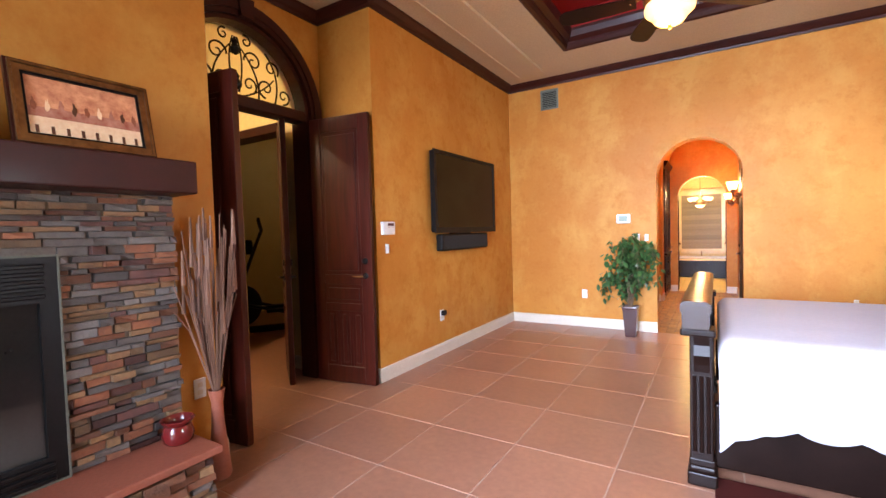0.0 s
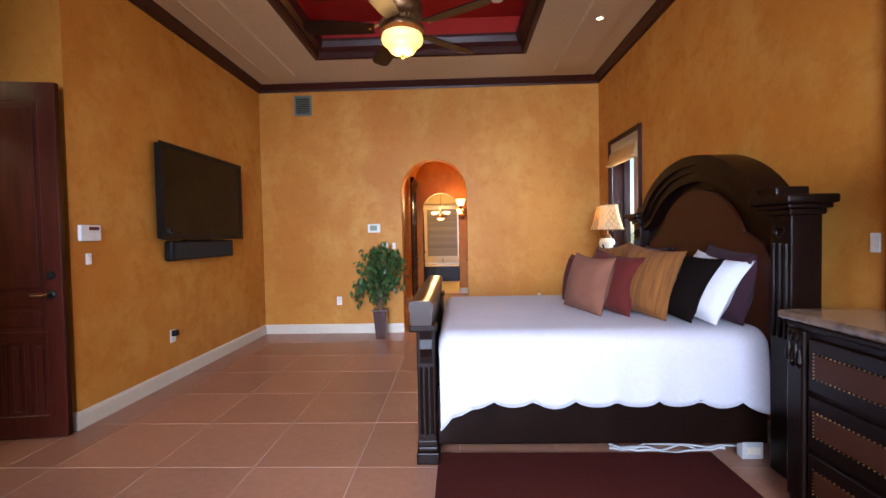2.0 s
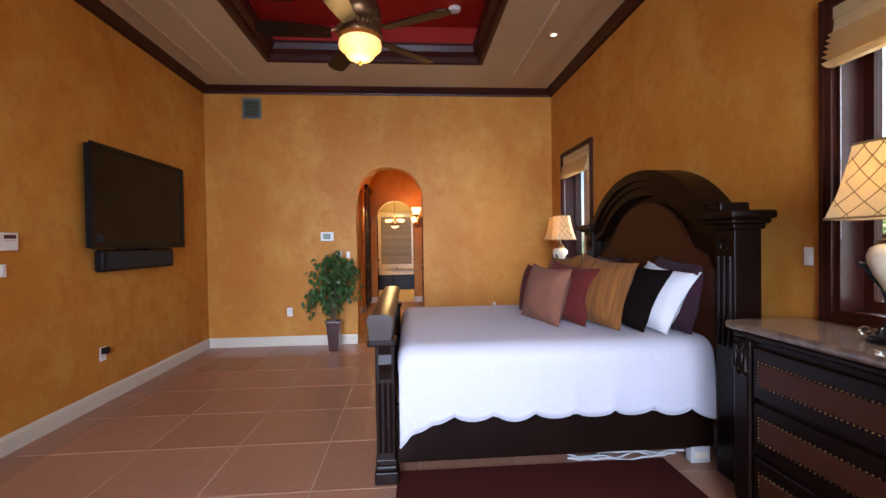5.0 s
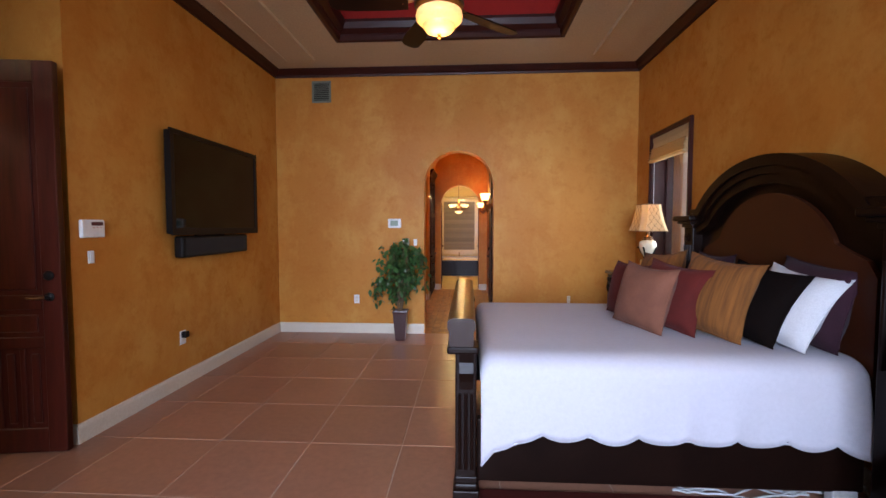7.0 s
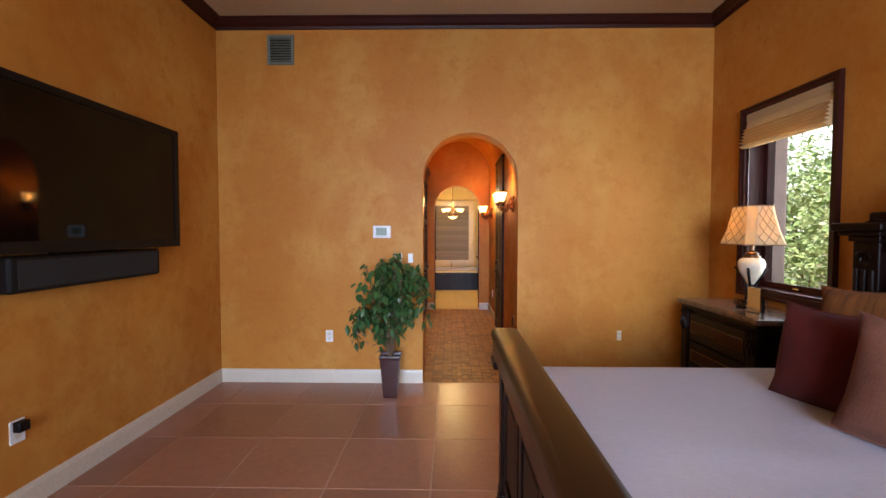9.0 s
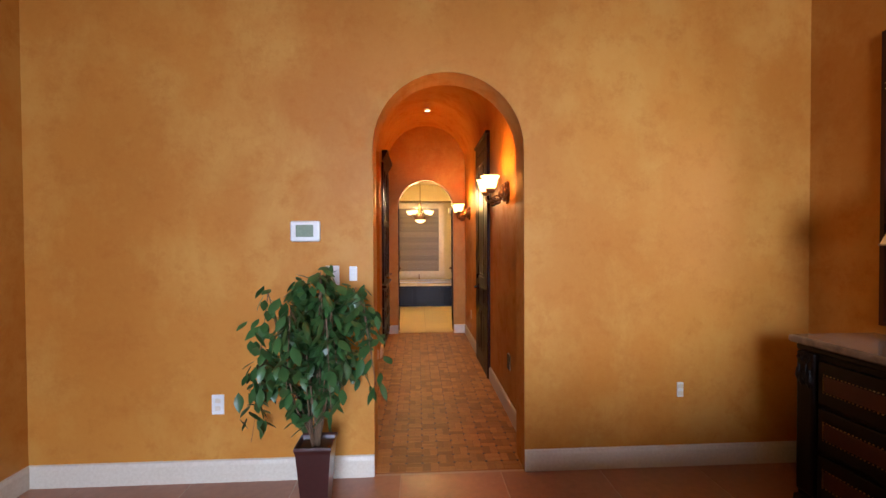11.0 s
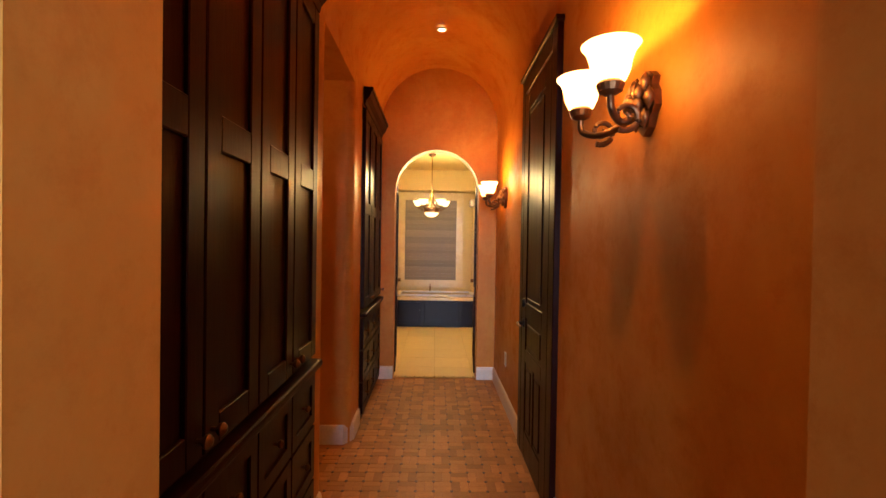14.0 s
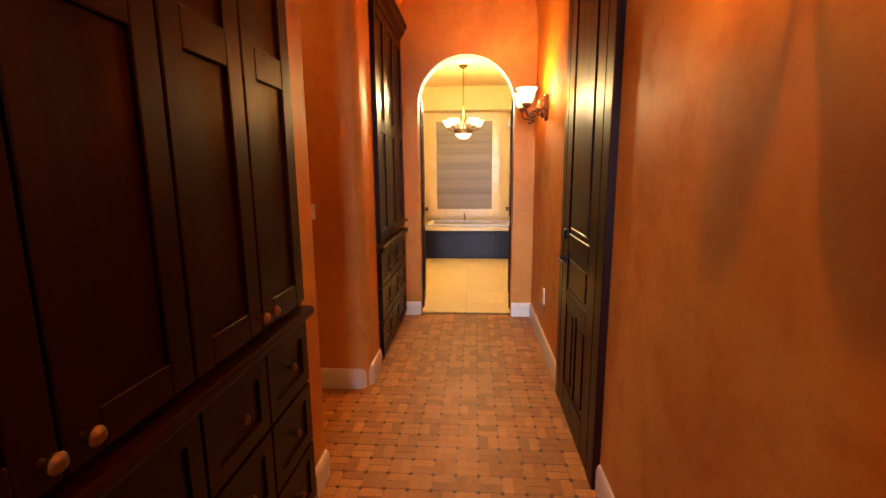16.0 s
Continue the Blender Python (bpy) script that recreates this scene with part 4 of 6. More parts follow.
for i in range(9):
    z = 3.045 + i * 0.0245
    part("slat", poly(bmesh.new(), [(N - 0.013, z), (N - 0.011, z), (N - 0.003, z + 0.017), (N - 0.005, z + 0.017)], "x", -1.945, -1.749), M_VENT, vent)
tm = thing("thermostat", (-0.90, N, 1.39), "white thermostat with green display", "thermostat")
part("case", B(-0.985, -0.815, N - 0.03, N - 0.001, 1.388, 1.508, bevel=0.012, seg=3), M_WHITE, tm)
part("display", B(-0.952, -0.852, N - 0.032, N - 0.029, 1.415, 1.485, bevel=0.001), M_LCD, tm)

# ---- potted ficus ----
plant = thing("potted_plant", (-0.775, 5.66, 0), "leafy artificial ficus in a dark planter", "plant")
bm = bmesh.new()
for (h, a), (h2, a2) in zip(((0.0, 0.055), (0.02, 0.06), (0.34, 0.085), (0.36, 0.092)), ((0.02, 0.06), (0.34, 0.085), (0.36, 0.092), (0.375, 0.09))):
    v0 = [bm.verts.new((-0.775 + sx * a, 5.66 + sy * a, h)) for sx, sy in ((-1, -1), (1, -1), (1, 1), (-1, 1))]
    v1 = [bm.verts.new((-0.775 + sx * a2, 5.66 + sy * a2, h2)) for sx, sy in ((-1, -1), (1, -1), (1, 1), (-1, 1))]
    for i in range(4):
        bm.faces.new((v0[i], v0[(i + 1) % 4], v1[(i + 1) % 4], v1[i]))
    if h == 0:
        bm.faces.new(v0)
bmesh.ops.remove_doubles(bm, verts=bm.verts, dist=0.0005)
part("planter", bm, M_PLANTER, plant, "tapered dark red square planter")
part("soil", B(-0.855, -0.695, 5.58, 5.74, 0.30, 0.345), M_BARK, plant)
rp = random.Random(21)
leaf_mesh = bpy.data.meshes.new("leaf")
bm = bmesh.new()
ln = []
for i, (w, z) in enumerate(((0.0, 0.0), (0.017, -0.004), (0.021, -0.008), (0.014, -0.016), (0.0, -0.028))):
    s = i / 4 * 0.085
    ln.append((bm.verts.new((s, -w, z - 0.004)), bm.verts.new((s, 0, z)), bm.verts.new((s, w, z - 0.004))) if w else (bm.verts.new((s, 0, z)),))
for a, b in zip(ln, ln[1:]):
    if len(a) == 1:
        bm.faces.new((a[0], b[0], b[1])); bm.faces.new((a[0], b[1], b[2]))
    elif len(b) == 1:
        bm.faces.new((a[0], b[0], a[1])); bm.faces.new((a[1], b[0], a[2]))
    else:
        bm.faces.new((a[0], b[0], b[1], a[1])); bm.faces.new((a[1], b[1], b[2], a[2]))
for f in bm.faces:
    f.smooth = True
bm.to_mesh(leaf_mesh)
bm.free()
leaf_mesh.materials.append(M_LEAF)
o = Vector((-0.775, 5.66, 0))
far_leaves = bmesh.new()
count = 0
for i in range(26):
    a = rp.uniform(0, 6.283)
    spread = rp.uniform(0.05, 0.36)
    top = rp.uniform(0.62, 1.16) if spread > 0.12 else rp.uniform(0.95, 1.25)
    tip = Vector((math.cos(a) * spread, max(-0.34, min(0.24, math.sin(a) * spread)), top))
    if i < 4:
        tip = Vector(((0.05, -0.18, 0.12, -0.05)[i], (-0.1, -0.16, -0.2, -0.05)[i], (1.24, 1.15, 1.06, 1.2)[i]))
    mid = Vector((tip.x * 0.45, tip.y * 0.45, 0.35 + (top - 0.35) * 0.75))
    droop = tip + Vector((tip.x * 0.22, tip.y * 0.15, -rp.uniform(0.1, 0.42) if spread > 0.15 else 0.0))
    pts = [Vector((rp.uniform(-0.02, 0.02), rp.uniform(-0.02, 0.02), 0.34)), mid, tip, droop]
    part("branch", tube(bmesh.new(), [o + p for p in pts], 0.005, 0.0018, 6), M_BARK, plant)
    for k in range(52):
        u = rp.uniform(0.22, 1.0)
        seg = min(2, int(u * 3))
        f = u * 3 - seg
        p = pts[seg] * (1 - f) + pts[seg + 1] * f
        p = p + Vector((rp.gauss(0, 0.03), rp.gauss(0, 0.03), rp.gauss(0, 0.035)))
        rz, ry = rp.uniform(0, 360), rp.uniform(-5, 60)
        s = rp.uniform(0.75, 1.15)
        mtx = Matrix.Translation(p) @ pose(0, 0, 0, rp.uniform(-25, 25), ry, rz) @ Matrix.Diagonal((s, s, s, 1))
        end = p + (mtx.to_3x3() @ Vector((0.085, 0, -0.02)))
        if o.y + max(end.y, p.y) > N - 0.02:
            continue
        if count < 300:
            lf = new("leaf", leaf_mesh)
            lf.parent = plant
            lf.matrix_local = mtx
            count += 1
        else:
            n0 = len(far_leaves.verts)
            far_leaves.from_mesh(leaf_mesh)
            far_leaves.verts.ensure_lookup_table()
            for v in far_leaves.verts[n0:]:
                v.co = mtx @ v.co
fl = bpy.data.meshes.new("leaves")
for f in far_leaves.faces:
    f.smooth = True
far_leaves.to_mesh(fl)
far_leaves.free()
fl.materials.append(M_LEAF)
lv = tagged(new("leaves", fl), kind="stuff")
lv.parent = plant

# ---- bed ----
bed = thing("bed", (1.0, 3.44, 0), "king bed in carved espresso wood, leather headboard", "bed")
FYa, FYb = 2.45, 4.07
for s, yc in ((-1, FYa + 0.055), (1, FYb - 0.055)):
    pst = part("foot_post", B(0.0, 0.105, yc - 0.05, yc + 0.05, 0.13, 0.78, bevel=0.006), M_BED, bed)
    bm = bmesh.new()
    box(bm, -0.012, 0.122, yc - 0.062, yc + 0.062, 0.0, 0.07, 0.008)
    box(bm, -0.007, 0.117, yc - 0.057, yc + 0.057, 0.07, 0.105, 0.012)
    box(bm, -0.004, 0.112, yc - 0.054, yc + 0.054, 0.105, 0.14, 0.006)
    part("plinth", bm, M_BED, pst)
    for k in range(3):
        part("flute", tube(bmesh.new(), [(0.022 + k * 0.031, yc - 0.052, 0.18), (0.022 + k * 0.031, yc - 0.052, 0.57)], 0.009, 0.009, 8), M_BED, pst)
    part("corbel", poly(bmesh.new(), [(yc - 0.05, 0.59), (yc - 0.058, 0.63), (yc - 0.075, 0.68), (yc - 0.06, 0.73), (yc - 0.072, 0.78), (yc + 0.05, 0.78), (yc + 0.05, 0.59)], "x", 0.02, 0.09), M_BED, pst)
    part("block", B(-0.042, 0.118, yc - 0.075, yc + 0.075, 0.775, 0.812, bevel=0.010), M_BED, pst)
bm = bmesh.new()
moulding(bm, [(0.03, FYa - 0.012, 0.812), (0.03, FYb + 0.012, 0.812)], [(-0.058, 0), (-0.062, 0.02), (-0.062, 0.075), (-0.070, 0.09), (-0.070, 0.122), (-0.060, 0.136), (-0.040, 0.142), (0.040, 0.142), (0.060, 0.136), (0.070, 0.122), (0.070, 0.09), (0.062, 0.075), (0.062, 0.02), (0.058, 0)])
part("foot_rail", bm, M_CAP, bed, "broad polished brown top rail", smooth=True)
part("foot_panel", B(0.03, 0.085, FYa + 0.1, FYb - 0.1, 0.12, 0.815), M_BED, bed)
for k in range(3):
    y0 = FYa + 0.13 + k * 0.465
    bm = bmesh.new()
    ring(bm, rect(y0, y0 + 0.43, 0.2, 0.75), rect(y0 + 0.055, y0 + 0.375, 0.26, 0.69), "x", 0.010, 0.032)
    part("raised_frame", bm, M_BED, bed)
    part("raised_panel", B(0.014, 0.032, y0 + 0.08, y0 + 0.35, 0.285, 0.665, bevel=0.008), M_BED, bed)
for yc in (2.535, 4.03):
    part("side_rail", B(0.11, 2.02, yc - 0.03, yc + 0.03, 0.09, 0.42, bevel=0.01), M_BED, bed)
# headboard
HX0, HX1 = 1.99, 2.12
cy = 3.28
for yc in (2.335, 4.205):
    hp = part("head_post", B(HX0 - 0.03, HX1, yc - 0.075, yc + 0.075, 0.0, 1.40, bevel=0.008), M_BED, bed)
    for k in range(3):
        part("flute", tube(bmesh.new(), [(HX0 - 0.033, yc - 0.045 + k * 0.045, 0.75), (HX0 - 0.033, yc - 0.045 + k * 0.045, 1.25)], 0.013, 0.013, 8), M_BED, hp)
    part("scroll", tube(bmesh.new(), [(HX0 - 0.035, yc + p[0], 1.31 + p[1]) for p in spiral((0, 0), 0.045, 0.01, 0, 9, 18)], 0.009, 0.006, 6), M_BED, hp)
    bm = bmesh.new()
    box(bm, HX0 - 0.045, HX1 + 0.01, yc - 0.09, yc + 0.09, 1.40, 1.43, 0.006)
    box(bm, HX0 - 0.075, HX1 + 0.02, yc - 0.12, yc + 0.12, 1.43, 1.455, 0.008)
    box(bm, HX0 - 0.10, HX1 + 0.03, yc - 0.15, yc + 0.15, 1.455, 1.50, 0.012)
    box(bm, HX0 - 0.04, HX1 + 0.01, yc - 0.08 + (0.10 if yc < cy else -0.10), yc + 0.08 + (0.10 if yc < cy else -0.10), 1.50, 1.555, 0.012)
    part("capital", bm, M_BED, hp)


def crest(off):
    """Outline of the headboard's crest, from one shoulder over the arch to the other."""
    rr = 0.88 + off
    a0 = math.radians(30)
    pts = [(cy + 0.92, 1.44 + off), (cy + 0.86, 1.46 + off)]
    pts += [(cy + rr * math.cos(a), 1.15 + (0.66 + off) * math.sin(a)) for a in [a0 + (math.pi - 2 * a0) * i / 28 for i in range(29)]]
    pts += [(cy - 0.86, 1.46 + off), (cy - 0.92, 1.44 + off)]
    return pts


bm = bmesh.new()
poly(bm, [(cy - 0.9, 0.3), (cy + 0.9, 0.3)] + crest(0.0), "x", HX0 + 0.05, HX1)
part("head_panel", bm, M_BED, bed)
for off, x0, x1, w in ((0.06, HX0 - 0.05, HX1 + 0.02, 0.07), (0.0, HX0 - 0.03, HX0 + 0.06, 0.06), (-0.055, HX0 - 0.01, HX0 + 0.06, 0.07)):
    part("crest_moulding", poly(bmesh.new(), crest(off) + crest(off - w)[::-1], "x", x0, x1), M_BED, bed, smooth=True)


def leather_outline(s):
    pts = [(cy - 0.86 * s, 0.4), (cy + 0.86 * s, 0.4), (cy + 0.86 * s, 1.16), (cy + 0.80 * s, 1.24), (cy + 0.68 * s, 1.28)]
    pts += [(cy + 0.62 * s * math.cos(a), 1.16 + 0.50 * s * math.sin(a)) for a in [math.radians(20) + math.radians(140) * i / 20 for i in range(21)]]
    return pts + [(cy - 0.68 * s, 1.28), (cy - 0.80 * s, 1.24), (cy - 0.86 * s, 1.16)]


part("leather_panel", poly(bmesh.new(), leather_outline(0.93), "x", HX0 + 0.02, HX0 + 0.06), M_LEATHER, bed, "padded brown leather panel")
part("mattress", B(0.14, 1.97, 2.58, 4.06, 0.40, 0.70, bevel=0.06, seg=4), M_MATTRESS, bed)

# bedspread: top with rounded edges and two scalloped sides
spread_y0, spread_y1, top_z = 2.485, 4.18, 0.746
NX, rows = 120, []
rs = random.Random(5)
bm = bmesh.new()


def hem(x):
    s = abs(math.sin(math.pi * (x - 0.20) / 0.235))
    z = 0.368 - 0.042 * s ** 0.75
    if x < 0.30:
        z -= 0.14 * (1 - (x - 0.13) / 0.17) ** 0.8
    return z


sect = []
for i in range(NX + 1):
    x = 0.13 + (2.0 - 0.13) * i / NX
    edge = min(1.0, (x - 0.13) / 0.06)
    tz = top_z - 0.05 * (1 - edge) ** 2
    col = []
    for side in (0, 1):
        run = []
        for j in range(13):
            u = j / 12
            z = hem(x) + (tz - 0.09 - hem(x)) * u
            fold = 0.012 * math.sin(x * 19 + 1.7 * math.sin(x * 5)) * (1 - u) ** 1.3 + 0.018 * (1 - u)
            flare = max(0.0, (x - 1.62) / 0.355) ** 2 * (1 - u)
            y = spread_y0 - fold - 0.045 * flare
            z -= 0.03 * flare
            run.append((y, z))
        for j in range(1, 6):
            a = j / 5 * math.pi / 2
            run.append((spread_y0 + 0.13 * (1 - math.cos(a)), tz - 0.09 + 0.09 * math.sin(a)))
        if side:
            run = [(spread_y0 + spread_y1 - y, z) for y, z in run][::-1]
            mid = [(spread_y0 + 0.13 + (spread_y1 - spread_y0 - 0.26) * k / 24, tz + 0.01 * math.sin(math.pi * k / 24) + 0.004 * noise.noise(Vector((x * 3, k * 0.35, 1)))) for k in range(1, 24)]
            col += mid
        col += run
    sect.append([bm.verts.new((x, y, z)) for y, z in col])
for a, b in zip(sect, sect[1:]):
    for j in range(len(a) - 1):
        bm.faces.new((a[j], b[j], b[j + 1], a[j + 1]))
cover = thing("bedspread", (1.0, 3.44, 0.66), "white matelasse bedspread with a scalloped hem", "bedspread")
spread = part("cover", bm, M_SPREAD, cover, smooth=True)
for sgn, yb in ((-1, spread_y0), (1, spread_y1)):
    trim_pts = []
    for i in range(0, NX + 1, 2):
        x = 0.13 + (2.0 - 0.13) * i / NX
        flare = max(0.0, (x - 1.62) / 0.355) ** 2
        trim_pts.append((x, yb + sgn * (0.012 * math.sin(x * 19 + 1.7 * math.sin(x * 5)) + 0.02 + 0.045 * flare), hem(x) - 0.03 * flare))
    part("hem_binding", tube(bmesh.new(), trim_pts, 0.006, 0.006, 6), M_SPREAD, cover)
sol = spread.modifiers.new("thickness", "SOLIDIFY")
sol.thickness, sol.offset = 0.008, 1.0


def pillow(x, y, w, h, rz, lean, material, label, piping=None, tuck=0.10, roll=0):
    """A scatter cushion that stands on the bed, its face to -x before the turn."""
    m = pose(x, y, top_z + 0.012 + abs(math.sin(radians(roll))) * w / 2, 0, 0, rz) @ pose(0, 0, 0, roll, lean, 0)
    th = thing("pillow", label=label, category="pillow", group="pillows on the bed", m=m)
    bm = bmesh.new()
    n = 14
    r2 = random.Random(int(x * 1000 + y * 77))
    ph = r2.uniform(0, 6)
    grid = {}
    for s in (-1, 1):
        for i in range(n + 1):
            for j in range(n + 1):
                u, v = 2 * i / n - 1, 2 * j / n - 1
                border = i in (0, n) or j in (0, n)
                if border and s == 1:
                    grid[s, i, j] = grid[-1, i, j]
                    continue
                t = max(0.0, (1 - u * u) * (1 - v * v)) ** 0.45 * tuck * (1 + 0.12 * math.sin(3 * u + ph) * math.cos(2 * v + ph))
                pull = 1 - 0.13 * (1 - v * v) * abs(u) ** 3
                pull2 = 1 - (0.13 if v > 0 else 0.03) * (1 - u * u) * abs(v) ** 3
                yy, zz = u * w / 2 * pull, h / 2 + v * h / 2 * pull2
                grid[s, i, j] = bm.verts.new((s * t, yy, zz))
    for s in (-1, 1):
        for i in range(n):
            for j in range(n):
                q = [grid[s, i, j], grid[s, i + 1, j], grid[s, i + 1, j + 1], grid[s, i, j + 1]]
                bm.faces.new(q if s == -1 else q[::-1])
    ring = [(i, 0) for i in range(n + 1)] + [(n, j) for j in range(1, n)] + [(i, n) for i in range(n, -1, -1)] + [(0, j) for j in range(n - 1, 0, -1)]
    edge = [tuple(grid[-1, i, j].co) for i, j in ring]
    part("cushion", bm, material, th, smooth=True)
    part("piping", tube(bmesh.new(), [(p[0], p[1], max(0.004, p[2])) for p in edge], 0.004, 0.004, 5), piping or material, th)
    return th


F_MAUVE = fabric("mauve_chenille", (0.20, 0.078, 0.046), (0.11, 0.04, 0.024))
F_RED = fabric("dark_red_velvet", (0.10, 0.012, 0.009), (0.055, 0.007, 0.005))
F_GOLD = fabric("gold_striped_silk", (0.25, 0.092, 0.02), (0.045, 0.016, 0.006), 5, (1, 9, 0.4))
F_BLACK = mat("black_brown_fur", (0.005, 0.0025, 0.002), 0.95, dark=(0.003, 0.0015, 0.0012), scale=20, fine=140, bump=0.5, spec=0.08)
F_WHITE = fabric("white_cotton", (0.60, 0.60, 0.62), (0.55, 0.54, 0.56))
F_PLUM = fabric("plum_satin", (0.035, 0.012, 0.02), (0.02, 0.007, 0.011))
pillow(1.89, 2.82, 0.5, 0.46, 8, 16, F_PLUM, "plum satin cushion against the headboard", roll=4)
pillow(1.73, 2.82, 0.48, 0.44, 13, 30, F_WHITE, "white cotton cushion leaning back", roll=7)
pillow(1.60, 2.88, 0.46, 0.44, 20, 27, F_BLACK, "black-brown plush cushion leaning back", roll=8)
pillow(1.45, 2.95, 0.46, 0.46, 28, 16, F_GOLD, "gold striped silk cushion leaning back", roll=7)
pillow(1.29, 3.10, 0.45, 0.41, 26, 14, F_RED, "dark red velvet cushion", roll=6)
pillow(1.13, 3.13, 0.44, 0.41, 21, 15, F_MAUVE, "mauve chenille cushion in front", roll=3)
pillow(1.20, 3.54, 0.42, 0.40, 18, 14, F_RED, "dark red velvet cushion further back")
pillow(1.44, 3.62, 0.44, 0.46, 14, 16, F_GOLD, "gold striped silk cushion further back", roll=-6)
pillow(1.68, 3.72, 0.48, 0.42, 6, 20, F_BLACK, "black-brown plush cushion further back")
pillow(1.87, 3.80, 0.5, 0.46, 0, 14, F_PLUM, "plum satin cushion beside the headboard")

# ---- rug, cables and clutter by the bed ----
rug = solo("rug", B(0.11, 1.73, 0.75, 2.57, -0.001, 0.012, bevel=0.005), M_RUG, "dark oxblood rug partly under the bed", "rug", at=(0.95, 1.7, 0))
cb = thing("cable", (1.7, 2.62, 0), "tangled pale power cable on the floor", "cable")
rc = random.Random(3)
for k in range(3):
    pts = [(1.15 + 0.075 * i + rc.uniform(-0.01, 0.01), 2.60 + 0.04 * math.sin(i * 0.9 + k * 2) + 0.02 * k, 0.008 + (0.012 if i % 3 == 0 else 0.0)) for i in range(10)]
    if k == 0:
        pts += [(1.92, 2.56, 0.05), (1.98, 2.56, 0.12), (2.06, 2.55, 0.10), (2.10, 2.55, 0.02)]
    part("wire", tube(bmesh.new(), pts, 0.006, 0.006, 6), M_CABLE, cb)
ps = thing("power_strip", (1.93, 2.58, 0), "grey power box beside the bed", "power strip")
part("case", B(1.87, 1.99, 2.5, 2.56, 0.0, 0.10, bevel=0.008), M_CABLE, ps)
part("socket_row", B(1.89, 1.97, 2.497, 2.501, 0.03, 0.07), M_TRIMWHITE, ps)


def chest(x0, y0, y1, h, label):
    """A drawer chest against the east wall; its front faces -x."""
    x1 = R - 0.03
    th = thing("nightstand", ((x0 + x1) / 2, (y0 + y1) / 2, 0), label, "nightstand", "bedside chests")
    part("body", B(x0 + 0.04, x1, y0 + 0.03, y1 - 0.03, 0.09, h - 0.045), M_BED, th)
    bm = bmesh.new()
    box(bm, x0 + 0.005, x1, y0 + 0.0, y1 - 0.0, 0.0, 0.07, 0.012)
    box(bm, x0 + 0.02, x1, y0 + 0.015, y1 - 0.015, 0.07, 0.10, 0.01)
    part("plinth", bm, M_BED, th)
    part("top", B(x0 - 0.015, x1 + 0.01, y0 - 0.015, y1 + 0.015, h - 0.04, h, bevel=0.014, seg=3), M_GRANITE, th, "polished brown granite top")
    part("cornice", B(x0 + 0.01, x1, y0 + 0.01, y1 - 0.01, h - 0.075, h - 0.04, bevel=0.012), M_BED, th)
    n = 3
    dh = (h - 0.2) / n
    for i in range(n):
        z0 = 0.115 + i * dh
        d = part("drawer", B(x0 + 0.018, x0 + 0.05, y0 + 0.13, y1 - 0.13, z0, z0 + dh - 0.02, bevel=0.006), M_BED, th)
        part("leather_inlay", B(x0 + 0.012, x0 + 0.022, y0 + 0.17, y1 - 0.17, z0 + 0.07, z0 + dh - 0.085, bevel=0.003), M_LEATHER, d, "brown leather inlay")
        bm = bmesh.new()
        ya, yb, za, zb = y0 + 0.165, y1 - 0.165, z0 + 0.065, z0 + dh - 0.08
        nails = [(ya + (yb - ya) * k / 34, z) for k in range(35) for z in (za, zb)] + [(y, za + (zb - za) * k / 7) for k in range(1, 7) for y in (ya, yb)]
        for y, z in nails:
            m = Matrix.Translation((x0 + 0.014, y, z)) @ Matrix.Diagonal((1, 1, 1, 1))
            bmesh.ops.create_icosphere(bm, subdivisions=1, radius=0.0042, matrix=m)
        part("nailhead_trim", bm, M_BRASS, d, "row of small brass nailheads")
    for yc in (y0 + 0.065, y1 - 0.065):
        p = part("pilaster", B(x0 + 0.008, x0 + 0.06, yc - 0.05, yc + 0.05, 0.10, h - 0.075, bevel=0.012), M_BED, th)
        for k in range(4):
            part("leaf_carving", lathe(bmesh.new(), [(0.004, 0), (0.016, 0.025), (0.012, 0.06), (0.003, 0.09)], (x0 + 0.006, yc - 0.03 + 0.02 * k, h - 0.25 + 0.02 * (k % 2)), 8), M_BED, p)
        part("volute", tube(bmesh.new(), [(x0 + 0.004, yc + q[0], h - 0.11 + q[1]) for q in spiral((0, 0), 0.035, 0.008, 0, 9, 16)], 0.007, 0.005, 6), M_BED, p)
    return th


chest(1.745, 0.96, 2.02, 0.955, "dark carved chest with leather-inlaid drawers and granite top")
chest(1.69, 4.62, 5.57, 0.895, "dark carved nightstand with leather drawers beside the window")


